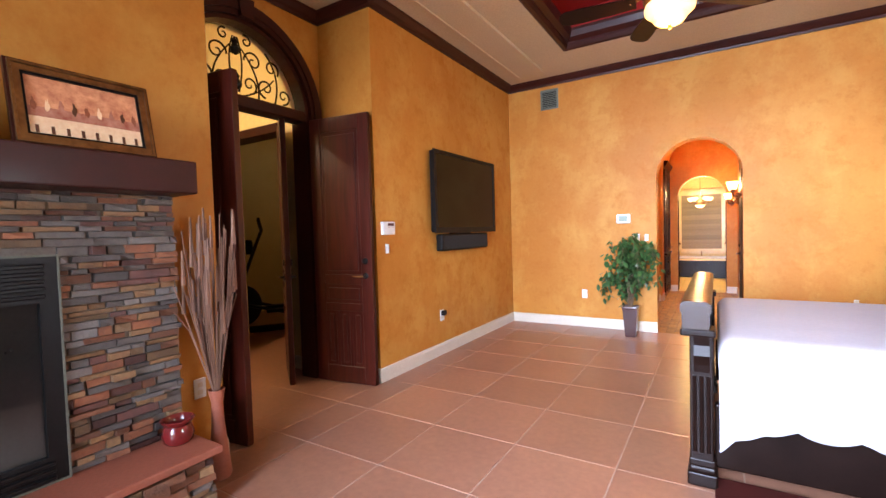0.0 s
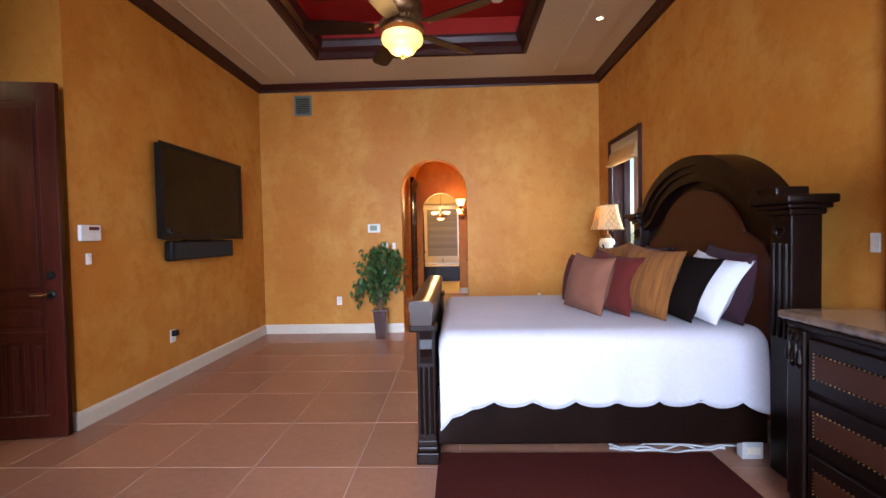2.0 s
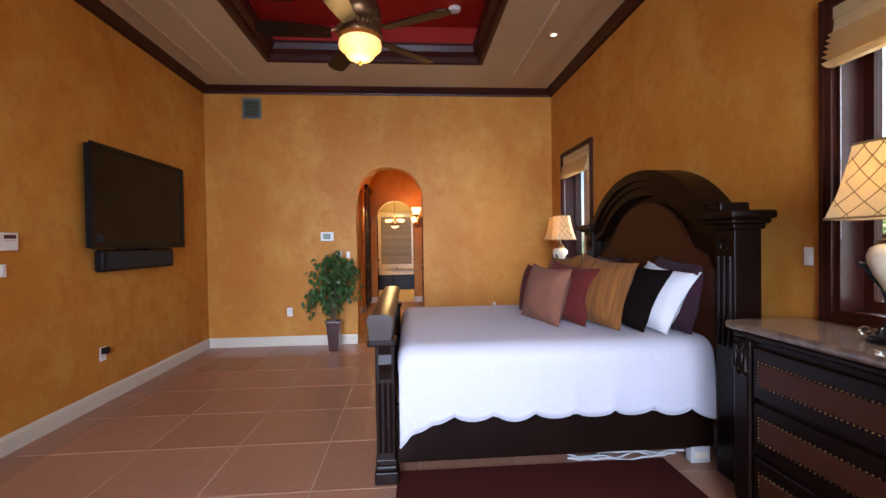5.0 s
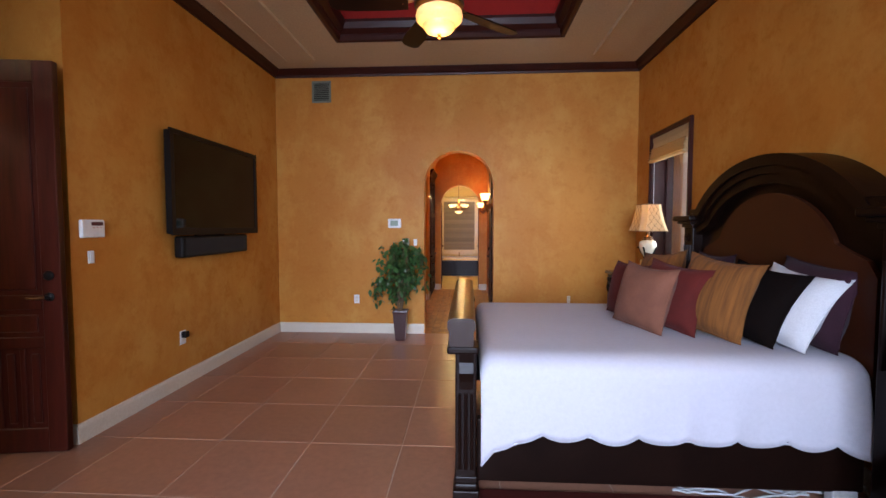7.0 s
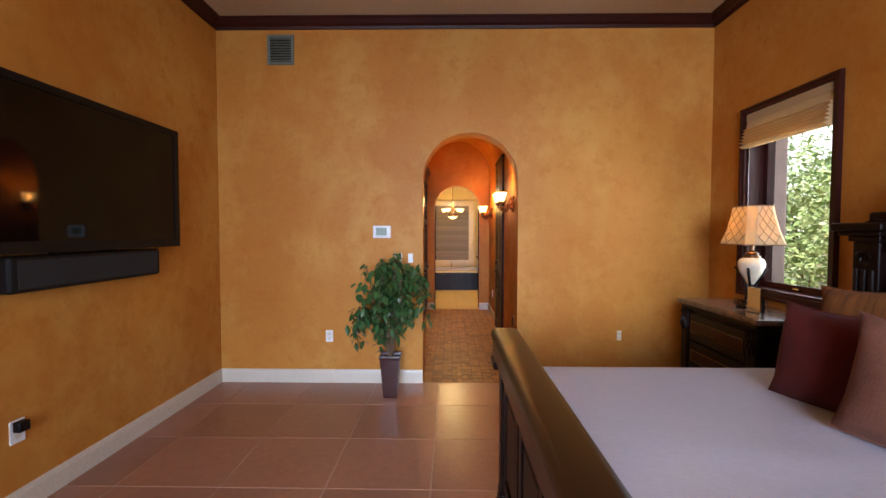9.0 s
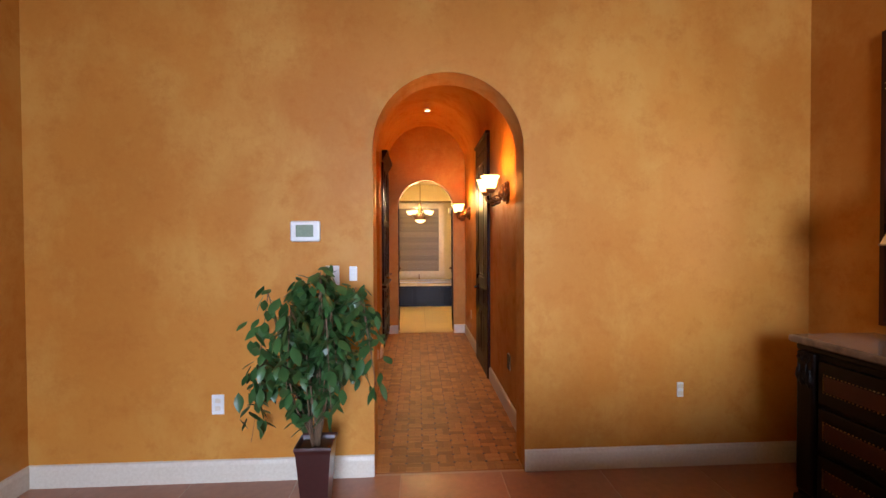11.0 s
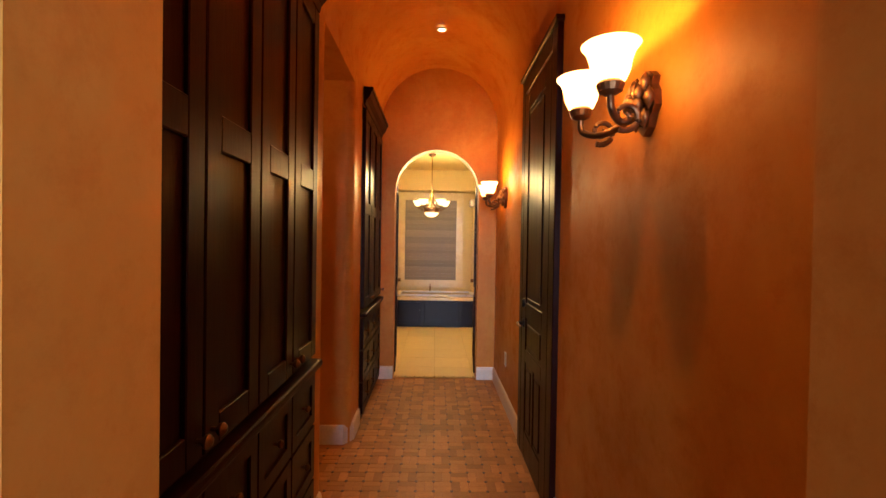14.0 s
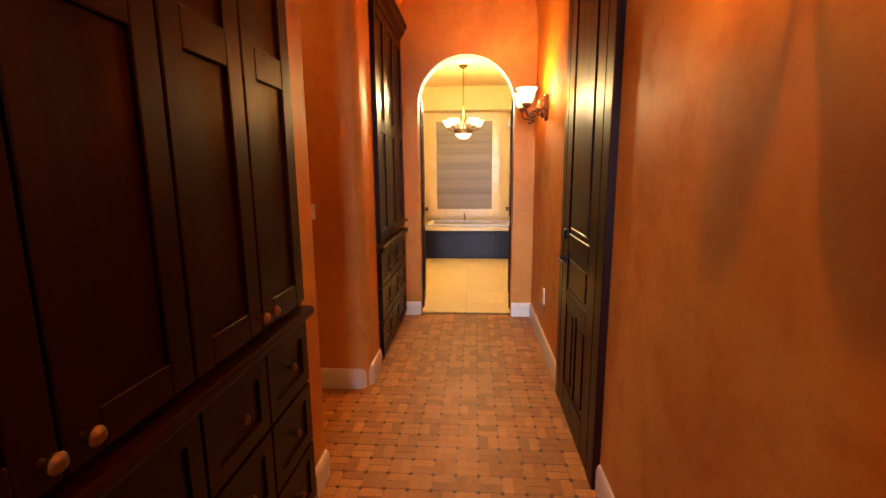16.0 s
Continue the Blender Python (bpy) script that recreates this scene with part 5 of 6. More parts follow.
def table_lamp(x, y, z, cloth, rz, label):
    th = thing("table_lamp", label=label, category="lamp", group="bedside lamps", m=pose(x, y, z, 0, 0, rz))
    bm = lathe(bmesh.new(), [(0.085, 0), (0.088, 0.012), (0.075, 0.022), (0.05, 0.03), (0.045, 0.05)], seg=20)
    base = part("base", bm, M_IRON, th, "black cast base")
    for k in range(4):
        a = k * math.pi / 2 + 0.78
        part("foot_scroll", tube(bmesh.new(), [(math.cos(a) * (0.065 + q[0]), math.sin(a) * (0.065 + q[0]), 0.035 + q[1]) for q in spiral((0.02, 0), 0.03, 0.008, 2.6, 10, 18)], 0.009, 0.006, 6), M_CHROME, base)
        part("leg", tube(bmesh.new(), [(math.cos(a) * 0.03, math.sin(a) * 0.03, 0.04), (math.cos(a) * 0.022, math.sin(a) * 0.022, 0.10), (math.cos(a) * 0.03, math.sin(a) * 0.03, 0.17), (math.cos(a) * 0.066, math.sin(a) * 0.066, 0.235), (math.cos(a) * 0.092, math.sin(a) * 0.092, 0.29), (math.cos(a) * 0.101, math.sin(a) * 0.101, 0.292), (math.cos(a) * 0.104, math.sin(a) * 0.104, 0.28)], 0.012, 0.007, 8), M_IRON, base)
    part("vase_body", lathe(bmesh.new(), [(0.022, 0.17), (0.04, 0.20), (0.07, 0.25), (0.086, 0.295), (0.088, 0.325), (0.078, 0.352), (0.055, 0.366), (0.045, 0.37)], seg=28), M_CERAMIC, th, "ivory crackle-glazed body", smooth=True)
    part("collar", lathe(bmesh.new(), [(0.045, 0.362), (0.055, 0.368), (0.055, 0.38), (0.04, 0.388), (0.046, 0.40), (0.03, 0.41), (0.014, 0.42), (0.013, 0.50), (0.02, 0.51), (0.02, 0.56), (0.004, 0.57)], seg=20), M_BRONZE, th, smooth=True)

    def outline(hw, hd, cut):
        return [(-hw + cut, -hd), (hw - cut, -hd), (hw, -hd + cut), (hw, hd - cut), (hw - cut, hd), (-hw + cut, hd), (-hw, hd - cut), (-hw, -hd + cut)]
    z0, z1 = 0.465, 0.745
    bm = bmesh.new()
    rows = []
    levels = [(z0, 0.19, 0.148), (z0 + 0.1, 0.160, 0.122), (z1 - 0.06, 0.136, 0.102), (z1, 0.127, 0.095)]
    for z2, hw, hd in levels:
        rows.append([bm.verts.new((px, py, z2)) for px, py in outline(hw, hd, 0.045)])
    inner_rows = []
    for z2, hw, hd in levels:
        inner_rows.append([bm.verts.new((px, py, z2)) for px, py in outline(hw - 0.004, hd - 0.004, 0.045)])
    for rr in (rows, inner_rows):
        for a, b in zip(rr, rr[1:]):
            for i in range(8):
                bm.faces.new((a[i], a[(i + 1) % 8], b[(i + 1) % 8], b[i]))
    for k in (0, -1):
        for i in range(8):
            bm.faces.new((rows[k][i], rows[k][(i + 1) % 8], inner_rows[k][(i + 1) % 8], inner_rows[k][i]))
    sh = part("shade", bm, cloth, th, "cream linen shade with lattice cord")

    def on_shade(u, z2, face):
        for (za, wa, da), (zb, wb, db) in zip(levels, levels[1:]):
            if za <= z2 <= zb + 1e-6:
                f = (z2 - za) / (zb - za)
                hw, hd = wa + (wb - wa) * f, da + (db - da) * f
                break
        if face in (0, 2):
            s = -1 if face == 0 else 1
            return (u * (hw - 0.045), s * (hd + 0.002), z2)
        s = 1 if face == 1 else -1
        return (s * (hw + 0.002), u * (hd - 0.045), z2)
    for face in range(4):
        for k in range(-2, 3):
            for d in (-1, 1):
                pts = []
                for i in range(13):
                    zz = z0 + 0.003 + (z1 - z0 - 0.006) * i / 12
                    u = k * 0.8 + d * (i / 12 - 0.5) * 2.6
                    if -1 <= u <= 1:
                        pts.append(on_shade(u, zz, face))
                if len(pts) > 1:
                    part("cord", tube(bmesh.new(), pts, 0.0017, 0.0017, 5), M_CORD, sh)
    for z2, hw, hd in (levels[0], levels[-1]):
        loop = [(px, py, z2) for px, py in outline(hw + 0.001, hd + 0.001, 0.045)]
        part("edge_tape", tube(bmesh.new(), loop + loop[:1], 0.0045, 0.0045, 6), M_CORD, sh)
    return th


table_lamp(1.99, 1.475, 0.955, M_LAMPCLOTH_DAY, 90, "table lamp with ivory urn base and linen shade")
table_lamp(1.98, 5.12, 0.895, M_LAMPCLOTH_LIT, 90, "lit table lamp with ivory urn base and linen shade")
pf = thing("photo_frame", (1.86, 4.86, 0.895), "small silver photo frame on the nightstand", "picture frame")
part("frame", B(1.83, 1.845, 4.80, 4.93, 0.897, 1.07, bevel=0.004), M_CHROME, pf)
part("stand", B(1.845, 1.90, 4.855, 4.865, 0.897, 0.99), M_BLACK, pf)


# ---- windows ----
def window(name, y0, y1, label):
    th = solo(name, bmesh.new(), M_WOODH, label, "window", kind="structure", at=(R, (y0 + y1) / 2, WZ0))
    bm = bmesh.new()
    ring(bm, rect(y0 - 0.055, y1 + 0.055, WZ0 - 0.055, WZ1 + 0.05), rect(y0, y1, WZ0, WZ1), "x", R - 0.022, R + 0.002)
    ring(bm, rect(y0 - 0.052, y1 + 0.052, WZ0 - 0.052, WZ1 + 0.047), rect(y0 - 0.03, y1 + 0.03, WZ0 - 0.03, WZ1 + 0.03), "x", R - 0.034, R - 0.02)
    part("casing", bm, M_WOODH, th)
    bm = bmesh.new()
    ring(bm, rect(y0 + 0.001, y1 - 0.001, WZ0 + 0.001, WZ1 - 0.001), rect(y0 + 0.02, y1 - 0.02, WZ0 + 0.02, WZ1 - 0.02), "x", R + 0.002, R + 0.215)
    part("reveal", bm, M_WOODH, th)
    bm = bmesh.new()
    ring(bm, rect(y0 + 0.02, y1 - 0.02, WZ0 + 0.02, WZ1 - 0.02), rect(y0 + 0.065, y1 - 0.065, WZ0 + 0.065, WZ1 - 0.065), "x", R + 0.12, R + 0.165)
    part("sash", bm, M_WOODH, th)
    g = part("pane", B(R + 0.14, R + 0.146, y0 + 0.06, y1 - 0.06, WZ0 + 0.06, WZ1 - 0.06), M_GLASS, th, "clear glass")
    g.visible_shadow = False
    part("latch", B(R + 0.10, R + 0.122, (y0 + y1) / 2 - 0.03, (y0 + y1) / 2 + 0.03, WZ0 + 0.03, WZ0 + 0.05, bevel=0.004), M_CHROME, th)
    rb = thing("roman_shade", (R, (y0 + y1) / 2, WZ1), "cream roman shade, drawn up in folds", "blind", "roman shades")
    a, b = y0 + 0.005, y1 - 0.005
    part("headrail", B(R - 0.018, R + 0.03, a, b, WZ1 - 0.06, WZ1 - 0.005), M_SHADE_CLOTH, rb)
    z = WZ1 - 0.06
    bm = bmesh.new()
    face = [(R - 0.012, z), (R - 0.014, z - 0.03), (R - 0.02, z - 0.058)]
    for k in range(5):
        face += [(R - 0.046 - 0.008 * k, z - 0.072 - 0.026 * k), (R - 0.026 - 0.004 * k, z - 0.084 - 0.026 * k)]
    face += [(R - 0.078, z - 0.205), (R - 0.05, z - 0.222), (R - 0.01, z - 0.22), (R + 0.01, z - 0.15), (R + 0.005, z)]
    # outline in x,z swept along y
    v0 = [bm.verts.new((px, a, pz)) for px, pz in face]
    v1 = [bm.verts.new((px, b, pz)) for px, pz in face]
    n = len(face)
    bm.faces.new(v0)
    bm.faces.new(v1[::-1])
    for i in range(n):
        bm.faces.new((v0[i], v0[(i + 1) % n], v1[(i + 1) % n], v1[i]))
    part("cloth", bm, M_SHADE_CLOTH, rb)
    part("cord", tube(bmesh.new(), [(R - 0.01, b - 0.03, z - 0.16), (R - 0.01, b - 0.03, WZ0 + 0.35)], 0.002, 0.002, 5), M_WHITE, rb)


window("window_1", *WIN[0], "dark mahogany framed window onto the garden")
window("window_2", *WIN[1], "dark mahogany framed window beside the nightstand")

# ---- ceiling fan and ceiling fittings ----
fx, fy = -0.13, 3.2
fan = thing("ceiling_fan", (fx, fy, H + 0.42), "dark bronze ceiling fan with amber glass light", "ceiling fan")
part("canopy", lathe(bmesh.new(), [(0.02, 0.33), (0.045, 0.335), (0.075, 0.38), (0.08, 0.42)], (fx, fy, H), 24), M_BRONZE, fan, smooth=True)
part("downrod", tube(bmesh.new(), [(fx, fy, 3.12), (fx, fy, H + 0.36)], 0.014, 0.014, 12), M_BRONZE, fan)
part("motor", lathe(bmesh.new(), [(0.03, 3.14), (0.05, 3.12), (0.085, 3.10), (0.13, 3.06), (0.15, 3.01), (0.15, 2.965), (0.125, 2.93), (0.10, 2.915), (0.10, 2.885), (0.15, 2.868), (0.162, 2.845), (0.158, 2.822), (0.12, 2.806)][::-1], (fx, fy, 0), 32), M_BRONZE, fan, smooth=True)
for k in range(20):
    a = 2 * math.pi * k / 20
    part("vent_bead", tube(bmesh.new(), [(fx + 0.104 * math.cos(a), fy + 0.104 * math.sin(a), 2.895), (fx + 0.104 * math.cos(a), fy + 0.104 * math.sin(a), 2.92)], 0.005, 0.005, 5), M_BRASS, fan)
part("light_globe", lathe(bmesh.new(), [(0.012, 2.655), (0.05, 2.660), (0.085, 2.674), (0.101, 2.694), (0.104, 2.714), (0.124, 2.722), (0.149, 2.745), (0.153, 2.768), (0.146, 2.795), (0.12, 2.81)], (fx, fy, 0), 32), M_GLOBE, fan, "lit amber glass globe", smooth=True)
part("finial", lathe(bmesh.new(), [(0.004, 2.625), (0.012, 2.632), (0.014, 2.64), (0.008, 2.65), (0.02, 2.66)], (fx, fy, 0), 12), M_BRASS, fan)
for k in range(5):
    m = Matrix.Translation((fx, fy, 2.85)) @ pose(0, 0, 0, 0, 0, 114 + 72 * k)
    bm = tube(bmesh.new(), [(0.10, 0, 0.10), (0.17, 0, 0.02), (0.24, 0, 0.0)], 0.016, 0.012, 8)
    bmesh.ops.transform(bm, matrix=m, verts=bm.verts)
    iron = part("blade_iron", bm, M_BRONZE, fan)
    bm = bmesh.new()
    outl = [(0.20, -0.05), (0.30, -0.062), (0.55, -0.075), (0.66, -0.07), (0.70, -0.045), (0.71, 0), (0.70, 0.045), (0.66, 0.07), (0.55, 0.075), (0.30, 0.062), (0.20, 0.05)]
    poly(bm, outl, "z", -0.004, 0.004)
    bmesh.ops.transform(bm, matrix=m @ pose(0, 0, -0.005, 13, 0, 0), verts=bm.verts)
    part("blade", bm, M_BED, iron, "dark mahogany blade")
sd = thing("smoke_detector", (0.72, 4.75, H + 0.41), "white smoke detector on the red ceiling", "smoke detector")
part("body", lathe(bmesh.new(), [(0.045, -0.035), (0.06, -0.028), (0.066, 0.0), (0.066, 0.008)], (0.72, 4.75, H + 0.412), 24), M_WHITE, sd, smooth=True)
cv = thing("ceiling_vent", (-1.08, 4.55, H + 0.41), "dark square air vent in the tray", "vent")
bm = bmesh.new()
ring(bm, rect(-1.2, -0.96, 4.43, 4.67), rect(-1.17, -0.99, 4.46, 4.64), "z", H + 0.405, H + 0.419)
part("frame", bm, M_WOODH, cv)
for i in range(6):
    part("slat", B(-1.17, -0.99, 4.466 + i * 0.03, 4.484 + i * 0.03, H + 0.408, H + 0.418), M_BLACK, cv)


def recessed(x, y, z, label):
    th = thing("recessed_light", (x, y, z), label, "ceiling light", "recessed lights")
    bm = bmesh.new()
    ring(bm, arc(x, y, 0.042, 0, 2 * math.pi * 23 / 24, 23), arc(x, y, 0.028, 0, 2 * math.pi * 23 / 24, 23), "z", z - 0.006, z + 0.004)
    part("trim_ring", bm, M_TRIMWHITE, th)
    part("lens", lathe(bmesh.new(), [(0.028, -0.003), (0.028, 0.004)], (x, y, z), 24), M_SPOT, th)
    return th


recessed(1.66, 4.31, H - 0.05, "small lit recessed downlight in the ceiling border")
recessed(1.66, 1.6, H - 0.05, "small lit recessed downlight in the ceiling border")

# ---- hall fittings ----
def cabinet(y0, y1, label, cols):
    """A built-in cabinet in the hall's west wall, its front to +x."""
    f = HL + 0.02
    th = thing("built_in_cabinet", (HL - 0.2, (y0 + y1) / 2, 0), label, "cabinet", "hall cabinets")
    part("carcass", B(HL - 0.5, f - 0.02, y0 + 0.005, y1 - 0.005, 0.0, 2.40), M_CAB, th)
    part("crown", moulding(bmesh.new(), [(f - 0.012, y1, 2.40), (f - 0.012, y0, 2.40)], [(0, 0), (0.012, 0), (0.02, 0.03), (0.045, 0.06), (0.06, 0.10), (0.07, 0.105), (0.07, 0.13), (0, 0.13)]), M_CAB, th)
    part("ledge", B(f - 0.03, f + 0.035, y0, y1, 0.80, 0.835, bevel=0.012), M_CAB, th, "projecting moulded ledge")
    w = (y1 - y0 - 0.04) / cols
    for c in range(cols):
        a, b = y0 + 0.02 + c * w + 0.004, y0 + 0.02 + (c + 1) * w - 0.004
        for z0, z1 in ((0.86, 2.38),):
            d = part("door", B(f - 0.02, f - 0.006, a, b, z0, z1), M_CAB, th)
            for (p0, p1) in ((z0, z0 + 0.075), (1.585, 1.675), (z1 - 0.075, z1)):
                part("rail", B(f - 0.008, f + 0.006, a + 0.07, b - 0.07, p0, p1, bevel=0.003, seg=1), M_CAB, d)
            for q0, q1 in ((a, a + 0.07), (b - 0.07, b)):
                part("stile", B(f - 0.008, f + 0.006, q0, q1, z0, z1, bevel=0.003, seg=1), M_CAB, d)
            kn = lathe(bmesh.new(), [(0.006, 0), (0.006, 0.012), (0.015, 0.02), (0.017, 0.028), (0.010, 0.036), (0.002, 0.038)], seg=14)
            ky = b - 0.03 if c % 2 == 0 else a + 0.03
            for v in kn.verts:
                v.co = Vector((f + 0.006 + v.co.z, ky + v.co.x, 0.91 + v.co.y))
            part("knob", kn, M_BRONZE, d, "aged bronze round knob", smooth=True)
        for i in range(3):
            z0 = 0.06 + i * 0.245
            d = part("drawer", B(f - 0.02, f - 0.004, a, b, z0, z0 + 0.235, bevel=0.003, seg=1), M_CAB, th)
            bm = bmesh.new()
            ring(bm, rect(a + 0.002, b - 0.002, z0 + 0.002, z0 + 0.233), rect(a + 0.05, b - 0.05, z0 + 0.05, z0 + 0.185), "x", f - 0.006, f + 0.006)
            part("drawer_frame", bm, M_CAB, d)
            kn = lathe(bmesh.new(), [(0.006, 0), (0.006, 0.012), (0.013, 0.018), (0.014, 0.026), (0.008, 0.032), (0.002, 0.034)], seg=12)
            for v in kn.verts:
                v.co = Vector((f - 0.004 + v.co.z, (a + b) / 2 + v.co.x, z0 + 0.118 + v.co.y))
            part("knob", kn, M_BRONZE, d, smooth=True)
    return th


cabinet(6.305, 7.635, "tall dark wood built-in cabinet with drawers below", 4)
cabinet(8.935, 9.995, "tall dark wood built-in cabinet near the bathroom", 3)

hd = solo("door_2", bmesh.new(), M_CAB, "dark wood hall door frame", "door", kind="structure", at=(HR, 8.2, 0))
DY0, DY1 = 7.87, 8.53
bm = bmesh.new()
box(bm, HR - 0.03, HR + 0.01, DY0 - 0.10, DY0, 0, 2.46, 0.006)
box(bm, HR - 0.03, HR + 0.01, DY1, DY1 + 0.09, 0, 2.46, 0.006)
box(bm, HR - 0.03, HR + 0.01, DY0, DY1, 2.36, 2.46, 0.006)
box(bm, HR - 0.045, HR + 0.01, DY0 - 0.115, DY1 + 0.105, 2.46, 2.49, 0.006)
part("casing", bm, M_CAB, hd)
wd = DY1 - DY0 - 0.006
hp = [(0.12, 0.305, 0.18, 0.62), (0.35, wd - 0.12, 0.18, 0.62), (0.12, wd - 0.12, 0.70, 0.90), (0.12, wd - 0.12, 1.00, 2.22)]
panel_leaf("hall_door", wd, 2.345, 0.035, pose(HR - 0.012, DY0 + 0.003, 0, 0, 0, 90), "closed dark wood panelled hall door", "", hp, (wd - 0.065, 0.86, -1), M_CAB)


def flowing(pts, n=6):
    """A smooth line through the points."""
    p = [Vector(q) for q in pts]
    p = [p[0] * 2 - p[1]] + p + [p[-1] * 2 - p[-2]]
    out = []
    for a, b, c, d in zip(p, p[1:], p[2:], p[3:]):
        for i in range(n):
            t = i / n
            out.append(0.5 * ((2 * b) + (c - a) * t + (2 * a - 5 * b + 4 * c - d) * t * t + (3 * b - a - 3 * c + d) * t ** 3))
    return out + [p[-2]]


def sconce(y, z, label):
    """A two-light wall sconce on the hall's east wall."""
    th = thing("wall_sconce", (HR, y, z), label, "wall lamp", "hall sconces")
    bm = bmesh.new()
    outl = [(0, -0.14), (0.03, -0.11), (0.045, -0.06), (0.065, -0.03), (0.06, 0.03), (0.045, 0.06), (0.055, 0.09), (0.03, 0.12), (0, 0.135)]
    outl = [(p[0] * 0.95, p[1] * 0.68) for p in outl]
    outl = outl + [(-p[0], p[1]) for p in outl[-2:0:-1]]
    poly(bm, [(y + p[0], z + p[1]) for p in outl], "x", HR - 0.022, HR - 0.001)
    poly(bm, [(y + p[0] * 0.7, z + p[1] * 0.7) for p in outl], "x", HR - 0.036, HR - 0.02)
    plate = part("backplate", bm, M_BRONZE, th, "carved bronze acanthus backplate")
    for k in range(12):
        a = k * 0.5236
        rr = 0.05 if k % 2 else 0.028
        part("leaf", lathe(bmesh.new(), [(0.002, -0.03), (0.012, -0.012), (0.017, 0.004), (0.010, 0.02), (0.002, 0.032)], (HR - 0.032 - 0.02 * (k % 2 == 0), y + rr * math.sin(a), z + 1.1 * rr * math.cos(a)), 10), M_BRONZE, plate, smooth=True)
    part("boss", lathe(bmesh.new(), [(0.004, -0.028), (0.02, -0.016), (0.025, 0.0), (0.02, 0.016), (0.004, 0.028)], (HR - 0.06, y, z - 0.01), 14), M_BRONZE, plate, smooth=True)
    for s in (-1, 1):
        yc = y + s * 0.115
        pts = [(HR - 0.03, y + s * 0.01, z - 0.01), (HR - 0.07, y + s * 0.03, z - 0.055), (HR - 0.12, y + s * 0.075, z - 0.075), (HR - 0.16, yc, z - 0.055), (HR - 0.165, yc, z - 0.01)]
        arm = part("arm", tube(bmesh.new(), flowing(pts), 0.012, 0.009, 10), M_BRONZE, th, smooth=True)
        part("scroll", tube(bmesh.new(), [(HR - 0.11 + q[0], y + s * 0.085, z - 0.062 + q[1]) for q in spiral((0, 0), 0.04, 0.006, -2.0, 7.5, 34)], 0.009, 0.005, 8), M_BRONZE, arm, smooth=True)
        part("cup", lathe(bmesh.new(), [(0.012, -0.02), (0.03, -0.01), (0.036, 0.008), (0.03, 0.016), (0.02, 0.016)], (HR - 0.165, yc, z + 0.0), 16), M_BRONZE, arm)
        part("glass_shade", lathe(bmesh.new(), [(0.024, 0.012), (0.038, 0.018), (0.049, 0.042), (0.054, 0.07), (0.062, 0.093), (0.075, 0.109), (0.072, 0.110), (0.058, 0.093), (0.05, 0.07), (0.045, 0.042), (0.028, 0.022)], (HR - 0.165, yc, z), 24), M_SHADE, arm, "glowing frosted bell shade", smooth=True)
    return th


sconce(6.87, 1.775, "bronze two-light sconce with glowing bell shades")
sconce(9.42, 1.775, "bronze two-light sconce near the bathroom arch")
recessed(hc, 6.87, HS + 0.585, "small lit recessed downlight above the sconce")
recessed(hc, 9.22, HS + 0.585, "small lit recessed downlight in the vault")
ho = wall_plate("outlet", facing(HR, 6.84, 0.43, "e"), 0.08, 0.12, "outlet", "dark outlet low on the hall wall", "outlet")
part("cover", B(-0.04, 0.04, 0.008, 0.014, -0.06, 0.06, bevel=0.003), M_BLACK, ho)
wall_plate("outlet", facing(HR, 9.32, 0.40, "e"), 0.07, 0.115, "outlet", "white outlet near the bathroom arch", "outlet")
wall_plate("light_switch", facing(-1.0, 8.60, 1.1, "n"), 0.05, 0.09, "switch", "switch in the side passage", "switch")

# ---- bathroom fittings ----
tub = thing("bathtub", (-0.1, 13.2, 0), "built-in tub with dark front and cream marble deck", "bathtub")
TY = 12.80
part("front_panel", B(-1.6, 1.5, TY + 0.015, TY + 0.05, 0, 0.44), M_TUB, tub, "dark panelled tub front")
for k in range(5):
    x0 = -1.55 + k * 0.61
    part("raised_panel", B(x0 + 0.03, x0 + 0.57, TY, TY + 0.016, 0.05, 0.40, bevel=0.006, seg=1), M_TUB, tub)
bm = bmesh.new()
ring(bm, rect(-1.65, 1.55, TY - 0.03, 13.715), [(-0.75, 13.02), (0.5, 13.02), (0.5, 13.55), (-0.75, 13.55)], "z", 0.44, 0.485)
part("deck", bm, M_MARBLE, tub)
part("basin", ring(bmesh.new(), [(-0.8, 12.97), (0.55, 12.97), (0.55, 13.6), (-0.8, 13.6)], [(-0.72, 13.05), (0.47, 13.05), (0.47, 13.52), (-0.72, 13.52)], "z", 0.485, 0.51), M_WHITE, tub, "white tub rim")
part("basin_floor", B(-0.78, 0.53, 13.0, 13.58, 0.1, 0.16), M_WHITE, tub)
part("spout", tube(bmesh.new(), [(-0.22, 13.63, 0.485), (-0.22, 13.63, 0.60), (-0.22, 13.56, 0.63), (-0.22, 13.48, 0.60)], 0.016, 0.014, 10), M_BRASS, tub)
gp = thing("tiled_niche", (-0.225, 13.7, 0.7), "grey mosaic panel framed in cream marble", "tile panel")
part("backing", B(-0.69, 0.24, 13.69, 13.715, 0.70, 2.15), M_GREYTILE, gp)
for i in range(24):
    z = 0.70 + i * 0.0604
    part("tile", B(-0.688, 0.238, 13.678, 13.692, z + 0.001, z + 0.0594, bevel=0.0012, seg=1), M_GREYTILE, gp)
bm = bmesh.new()
ring(bm, rect(-0.82, 0.37, 0.57, 2.28), rect(-0.69, 0.24, 0.70, 2.15), "y", 13.65, 13.715)
part("marble_frame", bm, M_MARBLE, gp)
